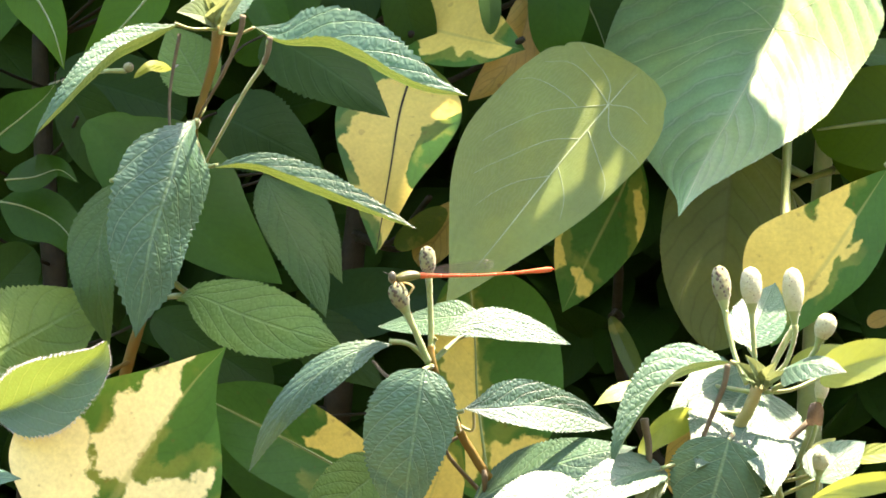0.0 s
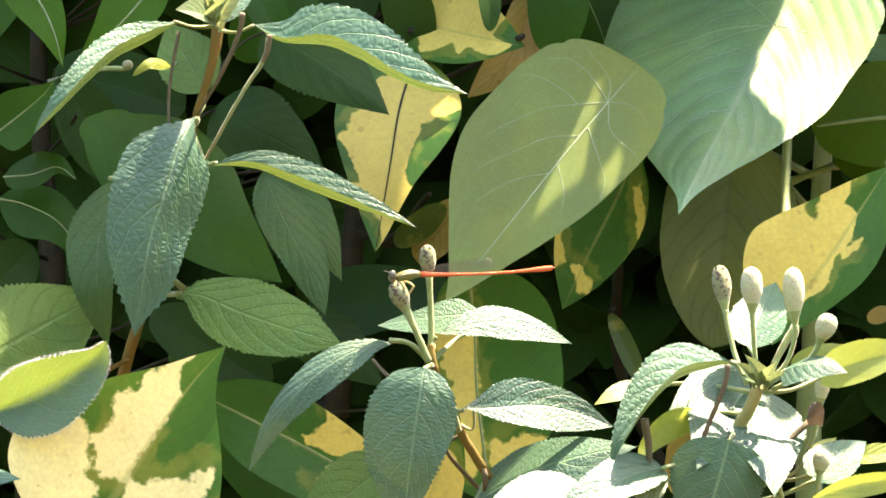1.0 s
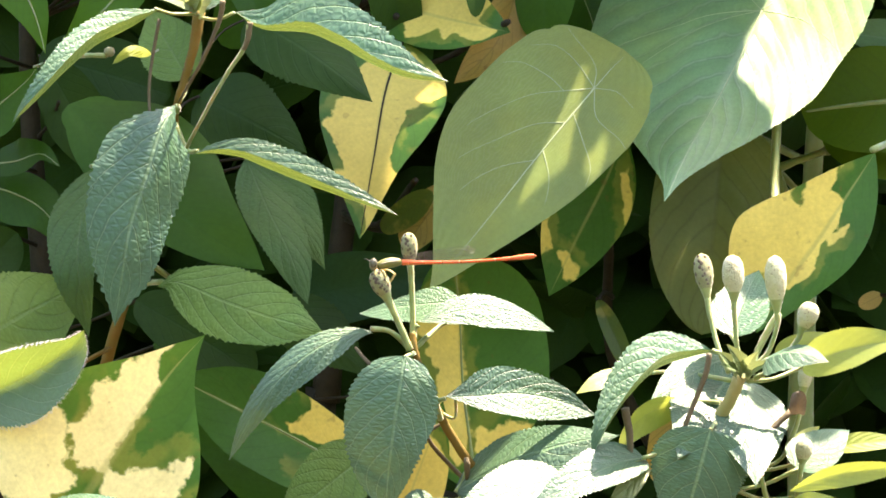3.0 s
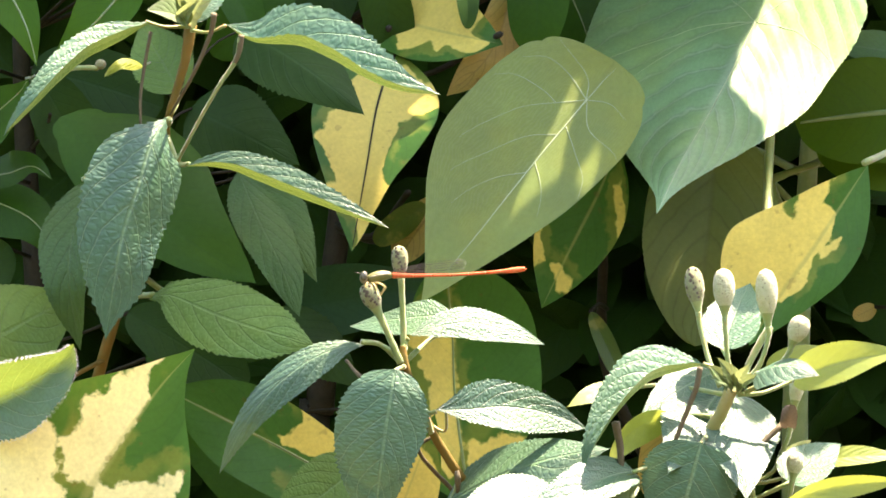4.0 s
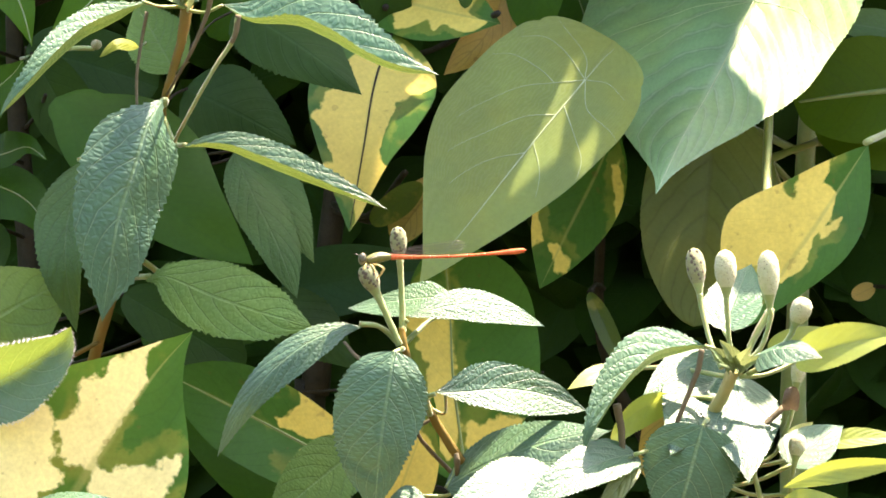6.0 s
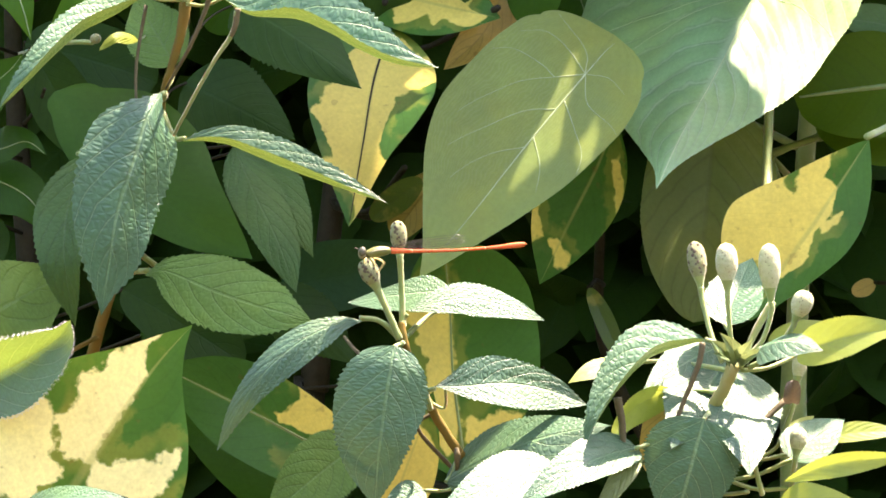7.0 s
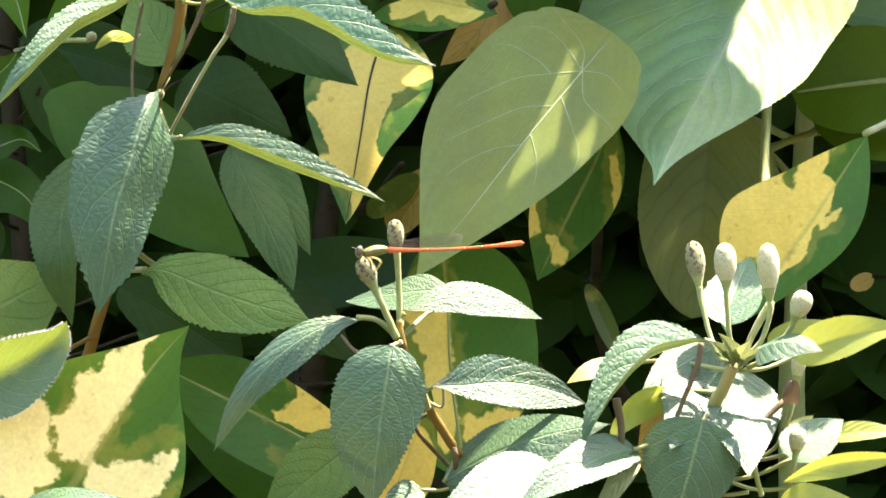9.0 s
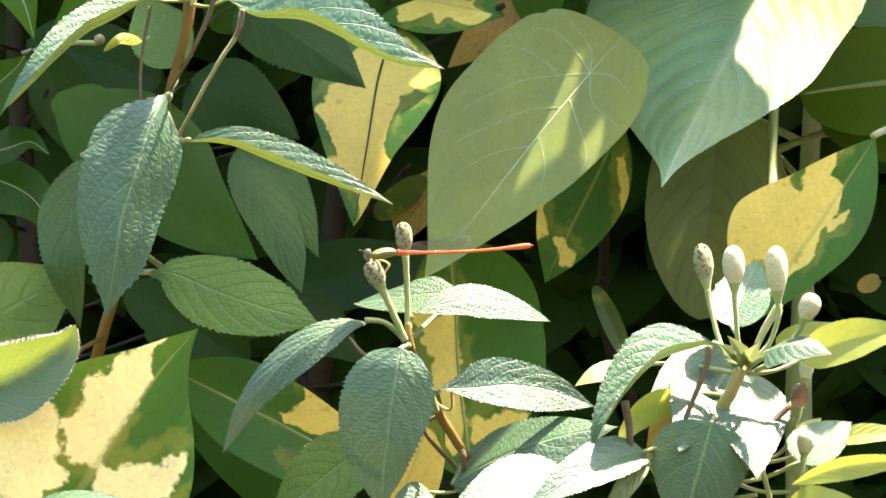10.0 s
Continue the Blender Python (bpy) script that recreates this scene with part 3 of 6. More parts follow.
def ball(centre, r, n=10, sides=16):
    c, r = np.array(centre), np.array(r) * np.ones(3)
    pts = []
    for i in range(n + 1):
        th = math.pi * (0.02 + 0.96 * i / n)
        for k in range(sides):
            g = 2 * math.pi * k / sides
            pts.append(c + r * (math.cos(th), math.sin(th) * math.cos(g), math.sin(th) * math.sin(g)))
    faces = [(i * sides + k, i * sides + (k + 1) % sides, (i + 1) * sides + (k + 1) % sides, (i + 1) * sides + k) for i in range(n) for k in range(sides)]
    return pts, faces + [tuple(range(sides))[::-1], tuple(n * sides + k for k in range(sides))]


def damselfly(head_at, neck_at, waist_at, tail_at, perch):
    head_at, neck_at, waist_at, tail_at, perch = (np.array(p, dtype=float) for p in (head_at, neck_at, waist_at, tail_at, perch))
    fly = thing("damselfly", tuple(head_at), "slender orange damselfly with olive thorax on a seed head", "damselfly")
    head = part("head", *ball(head_at, (0.0010, 0.0017, 0.0015)), FACE, fly, "buff head")
    for sgn in (-1, 1):
        part("eye", *ball(head_at + np.array((0.0001, sgn * 0.0014, 0.0004)), (0.0009, 0.0009, 0.0012)), EYE, head, "olive-brown compound eye")
        part("antenna", *tube_data([head_at + np.array((-0.0006, sgn * 0.0005, 0.0007)), head_at + np.array((-0.0014, sgn * 0.0009, 0.0012)), head_at + np.array((-0.0022, sgn * 0.0012, 0.0013))], (0.00006, 0.00003), 5, 3), VEIN, head)
    # thorax: a slanted keg, highest behind the middle
    u = np.linspace(0, 1, 13)
    line = neck_at[None] + (waist_at - neck_at)[None] * u[:, None] + np.outer(np.sin(np.pi * u) ** 0.8 * 0.0004, (0, 0, 1))
    thorax = part("thorax", *lathe(line, 0.00035 + 0.00085 * np.sin(np.pi * np.clip(u * 0.86 + 0.12, 0, 1)) ** 0.7, (0.95, 1.1)), THORAX, fly, "olive-green thorax with a pale side stripe")
    for sgn in (-1, 1):
        st = line[2:11] + np.array((0, sgn * 0.00102, 0.0003))
        part("stripe", *tube_data(list(st[::2]), (0.00012, 0.0002, 0.0001), 6, 3), FACE, thorax, "pale stripe")
    # abdomen: ten segments, the last ones a little thicker
    ends = np.array([0, 0.05, 0.16, 0.3, 0.44, 0.58, 0.71, 0.82, 0.9, 0.955, 1.0])
    thick = np.array([0.00068, 0.00056, 0.00042, 0.00036, 0.00033, 0.00032, 0.00034, 0.00042, 0.00058, 0.00062, 0.0005])
    along = lambda k: waist_at + (tail_at - waist_at) * k + np.array((0, 0, -0.0006)) * math.sin(math.pi * k)
    for i in range(10):
        k = np.linspace(ends[i], ends[i + 1] + 0.003, 9)
        r = np.interp(k, ends, thick) * (1 + 0.05 * np.abs(np.linspace(-1, 1, 9)) ** 6 - 0.05 * (np.abs(np.linspace(-1, 1, 9)) == 1))
        part("segment", *lathe([along(a) for a in k], r, (0.95, 1.1), 12), ORANGE, fly)
    for sgn in (-1, 1):
        part("appendage", *tube_data([tail_at + np.array((0, sgn * 0.0003, 0.0001)), tail_at + np.array((0.0007, sgn * 0.0004, 0.0))], (0.0002, 0.00008), 6, 2), ORANGE, fly)
    # wings, shut over the back
    root = waist_at + np.array((-0.0012, 0, 0.0008))
    for k, (sgn, lift, reach) in enumerate(((-1, 0.0, 0.0200), (1, 0.0002, 0.0197), (-1, -0.0006, 0.0188), (1, -0.0008, 0.0186))):
        w0 = root + np.array((0.0006 * (k > 1), sgn * 0.0004, 0))
        w1 = w0 + np.array((reach, sgn * 0.0005, 0.0023 + lift))
        v, f, uv, mid = leaf_data(w0, w1, 0.0023, (0.05, -sgn * 1.0, 0.1), peak=0.68, full=0.62, rows=30, cols=4, bend=0.0, wave=0.004)
        wing = part("wing", v, f, FILM, fly, "clear narrow wing with dark veins", uv)
        g = np.array(v).reshape(31, 9, 3)
        for j in (0, 2, 4, 6, 8):
            part("vein", *tube_data(list(g[1:30:4, j]), (0.000026, 0.000014), 5, 2), VEIN, wing)
        cv, cf = [], []
        for i in range(4, 29, 2):
            tv, tf = tube_data(list(g[i, ::4]), (0.000009, 0.000009), 4, 2)
            cf += [tuple(x + len(cv) for x in q) for q in tf]
            cv += tv
        tagged(part("cross_vein", cv, cf, VEIN, wing), kind="stuff")
        top = 8 if np.mean(g[:, 8, 2]) > np.mean(g[:, 0, 2]) else 0
        inn = 7 if top == 8 else 1
        part("wing_spot", *tube_data([g[26, top] * 0.6 + g[26, inn] * 0.4, g[27, top] * 0.6 + g[27, inn] * 0.4], (0.00008, 0.00008), 6, 2), FACE, wing, "pale spot at the wing's edge")
    # legs: the front ones clasp the seed head, the hind ones fold under the thorax
    for sgn in (-1, 1):
        for hip, knee, foot in (((0.0011, -0.0011), (0.0004, -0.0024), (0.0012, -0.0030)),
                                ((0.0019, -0.0012), (0.0031, -0.0028), (0.0021, -0.0041)),
                                ((0.0027, -0.0012), (0.0052, -0.0023), (0.0035, -0.0049))):
            hp, kn, ft = (head_at + np.array((q[0] + 0.0003 * (sgn > 0), sgn * d, q[1])) for q, d in ((hip, 0.0005), (knee, 0.0016), (foot, 0.0011)))
            leg = part("leg", *tube_data([hp, hp * 0.4 + kn * 0.6 + np.array((0, 0, 0.0003)), kn], (0.00024, 0.0002, 0.00015), 7, 4), LEG, fly, "straw-yellow bristly leg")
            part("shin", *tube_data([kn, kn * 0.5 + ft * 0.5 + np.array((0.0001, 0, 0)), ft], (0.00016, 0.00012, 0.0001), 6, 4), LEG, leg)
            stem_hairs(leg, [kn, kn * 0.5 + ft * 0.5, ft], (0.0001, 0.0001), 10, 0.0006, 8)
    return fly


# ---- plants ----

# hairy-leaved sprig with spent flower stalks

sprig_a = thing("lantana_bush", (-0.0871, 0.12, 0), "hairy-leaved bush sprig with brown stem and drooping toothed leaves", "shrub", "flowering sprigs")
tube("stem", sprig_a, [(-0.0563, 0.02, 0.9558), (-0.0577, 0.02, 0.947), (-0.06, 0.022, 0.9393), (-0.0625, 0.026, 0.9312), (-0.065, 0.05, 0.9175), (-0.0734, 0.06, 0.8943), (-0.0812, 0.065, 0.8709), (-0.0868, 0.08, 0.8471), (-0.0945, 0.1, 0.7719)], (0.0016, 0.0012, 0.001, 0.0009, 0.0011, 0.0013, 0.0015, 0.0018, 0.0026), STEM, sides=12, n=8)
stem_hairs(sprig_a, [(-0.0563, 0.02, 0.9558), (-0.0577, 0.02, 0.947), (-0.06, 0.022, 0.9393), (-0.0625, 0.026, 0.9312)], (0.0016, 0.0012, 0.0010, 0.0009), 260, 0.0007, 3)
stem_hairs(sprig_a, [(-0.0614, 0.02, 0.9334), (-0.0549, 0.01, 0.9439), (-0.0507, 0.006, 0.9534), (-0.0498, 0.004, 0.9581)], (0.00035, 0.00045, 0.0006, 0.0008), 90, 0.0006, 4)
tube("trunk", sprig_a, [(-0.0945, 0.1, 0.7719), (-0.0915, 0.11, 0.4), (-0.0871, 0.12, -0.01)], (0.003, 0.0045, 0.006), STEM, sides=12)
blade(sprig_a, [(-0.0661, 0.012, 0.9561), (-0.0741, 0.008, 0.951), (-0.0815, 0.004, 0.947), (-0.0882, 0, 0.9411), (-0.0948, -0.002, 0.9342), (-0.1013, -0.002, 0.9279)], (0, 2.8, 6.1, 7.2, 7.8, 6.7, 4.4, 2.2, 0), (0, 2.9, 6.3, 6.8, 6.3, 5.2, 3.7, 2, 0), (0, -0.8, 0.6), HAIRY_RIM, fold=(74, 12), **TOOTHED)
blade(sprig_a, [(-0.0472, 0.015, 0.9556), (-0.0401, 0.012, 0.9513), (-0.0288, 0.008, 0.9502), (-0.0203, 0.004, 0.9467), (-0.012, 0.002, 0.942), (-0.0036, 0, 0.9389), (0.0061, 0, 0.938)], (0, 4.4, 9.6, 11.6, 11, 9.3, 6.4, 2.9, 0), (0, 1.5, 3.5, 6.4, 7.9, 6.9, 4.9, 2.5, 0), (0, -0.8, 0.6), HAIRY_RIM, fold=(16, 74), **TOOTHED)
blade(sprig_a, [(-0.062, 0.011, 0.9323), (-0.0653, 0.006, 0.926), (-0.0683, 0.003, 0.9156), (-0.0721, 0.001, 0.9038), (-0.074, 0, 0.8934), (-0.0764, 0, 0.8778)], (0, 4.2, 10.1, 11.2, 10.7, 9.9, 7.6, 2.4, 0), (0, 4.2, 11.7, 13.4, 12.5, 10, 6.4, 2.2, 0), (0, -1, -0.06), HAIRY, fold=(-30, -4), **TOOTHED)
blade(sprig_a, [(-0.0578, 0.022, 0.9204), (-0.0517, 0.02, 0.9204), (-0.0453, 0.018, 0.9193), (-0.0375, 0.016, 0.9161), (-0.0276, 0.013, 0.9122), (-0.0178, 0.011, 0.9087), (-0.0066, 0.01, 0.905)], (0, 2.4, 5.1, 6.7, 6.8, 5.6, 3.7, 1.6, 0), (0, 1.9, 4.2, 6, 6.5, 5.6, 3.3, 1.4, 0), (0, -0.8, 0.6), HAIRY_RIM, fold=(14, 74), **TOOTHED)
blade(sprig_a, [(-0.0815, 0.036, 0.9177), (-0.0862, 0.028, 0.9042), (-0.0866, 0.02, 0.8903), (-0.0841, 0.022, 0.8745)], (0, 3.5, 5.4, 6, 5.7, 4.7, 3.2, 1.4, 0), (0, 3.8, 6.6, 8.4, 7.9, 6.6, 4.3, 1.6, 0), (-0.3, -1, 0.15), BACK, fold=(8, 6), **TOOTHED)
leaf(sprig_a, (-0.0597, 0.03, 0.9393), (-0.0704, 0.045, 0.9567), 0.0162, (-0.1, -1, 0.2), SHADY, peak=0.5, full=0.6, fold=8, teeth=26, tooth=0.1, quilt=0.00025, ribs=7, sweep=0.34, rows=84, cols=8, tail=1.0, wave=0.012)
blade(sprig_a, [(-0.0682, 0.02, 0.9453), (-0.0704, 0.016, 0.9461), (-0.0737, 0.013, 0.946), (-0.0774, 0.012, 0.9427)], (0, 0.7, 1.4, 1.9, 1.9, 1.6, 1.1, 0.6, 0), (0, 0.8, 1.1, 1.3, 1.3, 1.1, 0.9, 0.6, 0), (0.1, -1, 0.3), LIME, fold=(-10, -20), **TOOTHED)
leaf(sprig_a, (-0.0562, 0.018, 0.9558), (-0.0466, 0, 0.9672), 0.0097, (-0.3, -1, 0.3), HAIRY_BRIGHT, arch=0.08, fold=22, peak=0.45, full=0.55, teeth=26, tooth=0.1, quilt=0.00025, ribs=7, sweep=0.34, rows=84, cols=8, tail=1.0, wave=0.012)
leaf(sprig_a, (-0.057, 0.016, 0.9557), (-0.0662, 0, 0.9588), 0.0093, (0.2, -1, 0.5), HAIRY_BRIGHT, arch=0.1, fold=20, peak=0.45, full=0.55, teeth=26, tooth=0.1, quilt=0.00025, ribs=7, sweep=0.34, rows=84, cols=8, tail=1.0, wave=0.012)
leaf(sprig_a, (-0.0568, 0.024, 0.9563), (-0.0621, 0.04, 0.9709), 0.0109, (0.1, -1, 0.3), HAIRY, arch=0.08, fold=20, peak=0.45, full=0.55, teeth=26, tooth=0.1, quilt=0.00025, ribs=7, sweep=0.34, rows=84, cols=8, tail=1.0, wave=0.012)
leaf(sprig_a, (-0.0566, 0.014, 0.9559), (-0.0525, 0.002, 0.9628), 0.0047, (0, -1, 0.3), HAIRY_BRIGHT, arch=0.2, fold=30, peak=0.45, full=0.55, teeth=26, tooth=0.1, quilt=0.00025, ribs=7, sweep=0.34, rows=84, cols=8, tail=1.0, wave=0.012)
leaf(sprig_a, (-0.0567, 0.016, 0.956), (-0.064, 0.008, 0.9664), 0.0049, (0, -1, 0.3), HAIRY_BRIGHT, arch=0.1, fold=26, peak=0.45, full=0.55, teeth=26, tooth=0.1, quilt=0.00025, ribs=7, sweep=0.34, rows=84, cols=8, tail=1.0, wave=0.012)
leaf(sprig_a, (-0.0569, 0.03, 0.9565), (-0.0498, 0.05, 0.9739), 0.0135, (0, -1, 0.3), HAIRY, arch=0.1, fold=16, peak=0.45, full=0.55, teeth=26, tooth=0.1, quilt=0.00025, ribs=7, sweep=0.34, rows=84, cols=8, tail=1.0, wave=0.012)
petiole(sprig_a, [(-0.0568, 0.018, 0.9552), (-0.0629, 0.015, 0.9552), (-0.067, 0.012, 0.9564)], 0.00042)
petiole(sprig_a, [(-0.0562, 0.018, 0.9543), (-0.0516, 0.016, 0.9538), (-0.0473, 0.015, 0.9555)], 0.00042)
petiole(sprig_a, [(-0.0622, 0.024, 0.9312), (-0.0617, 0.02, 0.9322), (-0.0624, 0.018, 0.9319)], 0.0008)
petiole(sprig_a, [(-0.0632, 0.03, 0.9287), (-0.0597, 0.026, 0.9215), (-0.0569, 0.022, 0.9211)], 0.0006)
petiole(sprig_a, [(-0.0615, 0.024, 0.9336), (-0.06, 0.028, 0.9373), (-0.062, 0.036, 0.9432)], 0.0006)
petiole(sprig_a, [(-0.065, 0.048, 0.9178), (-0.0756, 0.045, 0.9203), (-0.0843, 0.035, 0.9173)], 0.0006)
petiole(sprig_a, [(-0.0603, 0.03, 0.9393), (-0.066, 0.058, 0.9474), (-0.0681, 0.021, 0.9456)], 0.0003)
tube("flower_stalk", sprig_a, [(-0.0684, 0.012, 0.929), (-0.0683, 0.013, 0.9397), (-0.066, 0.014, 0.9539)], (0.00035, 0.0004, 0.0005), DRY)
tube("flower_stalk", sprig_a, [(-0.0614, 0.02, 0.9334), (-0.0549, 0.01, 0.9439), (-0.0507, 0.006, 0.9534), (-0.0498, 0.004, 0.9581)], (0.00035, 0.00045, 0.0006, 0.0008), DRY)
tube("flower_stalk", sprig_a, [(-0.062, 0.03, 0.9176), (-0.0575, 0.016, 0.9254), (-0.0497, 0.01, 0.939), (-0.0446, 0.008, 0.9467), (-0.0434, 0.006, 0.9522)], (0.0004, 0.00045, 0.0005, 0.0006, 0.0006), GREEN_STEM)
tube("stalk_tip", sprig_a, [(-0.0448, 0.008, 0.9461), (-0.0437, 0.007, 0.9488), (-0.0431, 0.006, 0.9528)], (0.0006, 0.0007, 0.0008), DRY)

# sprig on which the damselfly sits

sprig_b = thing("lantana_bush", (0.0284, 0.06, 0), "hairy-leaved sprig with two pale seed heads on stalks", "shrub", "flowering sprigs")
tube("stem", sprig_b, [(-0.0031, 0.002, 0.876), (-0.0022, 0.002, 0.8706), (0.0008, 0.005, 0.8621), (0.0048, 0.008, 0.8533), (0.011, 0.012, 0.8433), (0.0193, 0.02, 0.8305), (0.0282, 0.04, 0.7765)], (0.0008, 0.0009, 0.001, 0.0011, 0.0012, 0.0016, 0.0025), STEM, sides=12, n=8)
tube("trunk", sprig_b, [(0.0282, 0.04, 0.7765), (0.0313, 0.05, 0.4), (0.0284, 0.06, -0.01)], (0.0025, 0.004, 0.006), STEM, sides=12)
spike(sprig_b, (-0.0036, 0, 0.8718), (-0.0087, -0.002, 0.8836), (-0.0123, -0.003, 0.8915), 0.0048, stalk=0.0008)
spike(sprig_b, (-0.003, 0.004, 0.8745), (-0.0035, 0.004, 0.8917), (-0.0041, 0.004, 0.9008), 0.0041, stalk=0.0007)
blade(sprig_b, [(-0.0045, -0.01, 0.8706), (-0.0054, -0.012, 0.8653), (-0.0068, -0.013, 0.8564), (-0.0079, -0.0135, 0.8481), (-0.0088, -0.013, 0.8405), (-0.0095, -0.012, 0.8318)], (0, 6.5, 9.3, 10.2, 8.7, 6.8, 4.7, 2.1, 0), (0, 8.5, 11.7, 13, 12.6, 11, 7.8, 3.5, 0), (0, -1, -0.1), HAIRY, fold=(-12, -14), **TOOTHED, blunt=True)
blade(sprig_b, [(-0.0125, -0.002, 0.8764), (-0.0188, -0.004, 0.8757), (-0.0271, -0.006, 0.8719), (-0.0354, -0.007, 0.865), (-0.0423, -0.007, 0.8559), (-0.048, -0.006, 0.8449)], (0, 1.7, 4.2, 5.4, 5.1, 3.8, 2.3, 1, 0), (0, 1.6, 3.4, 4.2, 4, 3.4, 2.4, 1.1, 0), (0.1, -1, 0.7), HAIRY, fold=(-14, -6), **TOOTHED)
blade(sprig_b, [(-0.0013, 0, 0.8786), (0.0046, 0.002, 0.8805), (0.013, 0.005, 0.8817), (0.0227, 0.008, 0.8796), (0.0319, 0.01, 0.8761)], (0, 1.3, 3.1, 4.3, 4.6, 4, 2.6, 1.2, 0), (0, 1.3, 2.9, 4.2, 4.9, 4, 2.6, 1.1, 0), (0.3, -1, 0.9), HAIRY, fold=(8, -10), **dict(TOOTHED, quilt=0.0001))
blade(sprig_b, [(0.0091, 0.006, 0.8837), (0.0004, 0.008, 0.8831), (-0.008, 0.01, 0.882), (-0.0163, 0.012, 0.8806)], (0, 3.5, 5.8, 5.8, 5.4, 4.4, 2.9, 1.4, 0), (0, 2.5, 4.8, 4.8, 3.5, 2.5, 1.6, 0.7, 0), (0.2, -1, 0.9), HAIRY, fold=(0, 6), **dict(TOOTHED, quilt=0.0001))
blade(sprig_b, [(0.0051, -0.004, 0.8604), (0.013, -0.002, 0.8605), (0.0227, 0.002, 0.861), (0.0324, 0.006, 0.8592), (0.0423, 0.008, 0.8554)], (0, 2.3, 5.7, 7, 6.3, 5.1, 3.4, 1.4, 0), (0, 1.3, 3.6, 6, 7.1, 6.6, 4.8, 2.2, 0), (0.2, -1, 0.8), HAIRY, fold=(26, -6), **dict(TOOTHED, quilt=0.0001))
leaf(sprig_b, (0.0076, 0.01, 0.8363), (0.0483, 0, 0.8508), 0.0225, (-0.2, -1, 0.9), HAIRY, arch=0.1, fold=-12, peak=0.5, full=0.6, teeth=34, tooth=0.09, quilt=0.00022, ribs=7, sweep=0.36, rows=110, cols=10, tail=1.12, wave=0.012)
leaf(sprig_b, (-0.0134, 0.02, 0.8459), (-0.0374, 0.015, 0.8265), 0.0180, (0.1, -1, 0.5), SHADY, arch=0.06, fold=8, peak=0.45, full=0.6, teeth=34, tooth=0.09, quilt=0.00022, ribs=7, sweep=0.36, rows=110, cols=10, tail=1.12, wave=0.012)
leaf(sprig_b, (0.0023, 0.004, 0.8347), (-0.0076, 0, 0.8307), 0.0082, (0.1, -1, 0.7), HAIRY, arch=0.06, fold=8, peak=0.45, full=0.5, teeth=26, tooth=0.1, quilt=0.00025, ribs=7, sweep=0.34, rows=84, cols=8, tail=1.0, wave=0.012)
petiole(sprig_b, [(-0.0038, 0.002, 0.8723), (-0.0083, -0.002, 0.8763), (-0.0132, -0.004, 0.8772)], 0.0007)
petiole(sprig_b, [(-0.0028, 0.001, 0.8709), (-0.0042, -0.002, 0.8704), (-0.0059, -0.004, 0.8693)], 0.0006)
petiole(sprig_b, [(-0.0028, 0.003, 0.8746), (-0.0025, 0.004, 0.8768), (-0.0017, 0.004, 0.8779)], 0.0007)
petiole(sprig_b, [(-0.0025, 0.003, 0.872), (0.0037, 0.012, 0.8775), (0.0082, 0.012, 0.8792)], 0.0006)
petiole(sprig_b, [(0.0039, 0.006, 0.8544), (0.0031, 0.003, 0.8587), (0.0051, 0.002, 0.8598)], 0.0006)
petiole(sprig_b, [(0.0031, 0.007, 0.8565), (0.0073, 0.007, 0.8548), (0.0076, 0.003, 0.8601)], 0.0004)
petiole(sprig_b, [(0.0023, 0.008, 0.8578), (-0.0062, 0.018, 0.8505), (-0.0134, 0.02, 0.8459)], 0.0006)
petiole(sprig_b, [(0.011, 0.012, 0.8433), (0.0093, 0.011, 0.8387), (0.0076, 0.01, 0.8363)], 0.0006)
petiole(sprig_b, [(0.015, 0.016, 0.8371), (0.0079, 0.008, 0.8346), (0.0023, 0.004, 0.8347)], 0.0005)
tube("twig", sprig_b, [(0.004, 0.01, 0.8533), (0.0008, 0.012, 0.8493), (0.0109, 0.03, 0.837)], (0.0005, 0.0005, 0.0006), DRY)
tube("twig", sprig_b, [(-0.0177, 0.03, 0.8716), (-0.0134, 0.02, 0.8675), (-0.002, 0.008, 0.8607)], (0.0004, 0.0005, 0.0006), DRY)
tube("bud_stub", sprig_b, [(0.0104, 0.01, 0.8394), (0.0104, 0.008, 0.843), (0.0102, 0.008, 0.8449)], (0.0005, 0.0009, 0.0006), DRY)

# sunlit sprig with a cluster of seed heads

sprig_c = thing("lantana_bush", (0.071, 0.03, 0), "sunlit hairy-leaved sprig with several pale seed heads", "shrub", "flowering sprigs")
tube("stem", sprig_c, [(0.0766, -0.035, 0.8667), (0.0742, -0.035, 0.861), (0.0712, -0.033, 0.8555), (0.0689, -0.031, 0.8479), (0.0671, -0.025, 0.8338), (0.0664, -0.01, 0.7802)], (0.0016, 0.0015, 0.0017, 0.0018, 0.002, 0.0026), TAN_STEM, sides=12, n=8)
tube("trunk", sprig_c, [(0.0664, -0.01, 0.7802), (0.0654, 0.01, 0.4), (0.0710, 0.03, -0.01)], (0.0026, 0.004, 0.006), STEM, sides=12)
spike(sprig_c, (0.0738, -0.035, 0.8672), (0.0689, -0.029, 0.8842), (0.0673, -0.027, 0.896), 0.0046, stalk=0.0006)
spike(sprig_c, (0.0761, -0.039, 0.8684), (0.0748, -0.041, 0.8835), (0.0744, -0.041, 0.8958), 0.0053, stalk=0.0006, scars=0.02)
spike(sprig_c, (0.0788, -0.035, 0.8677), (0.0854, -0.035, 0.8809), (0.0848, -0.035, 0.8956), 0.0053, stalk=0.0006, scars=0.02)
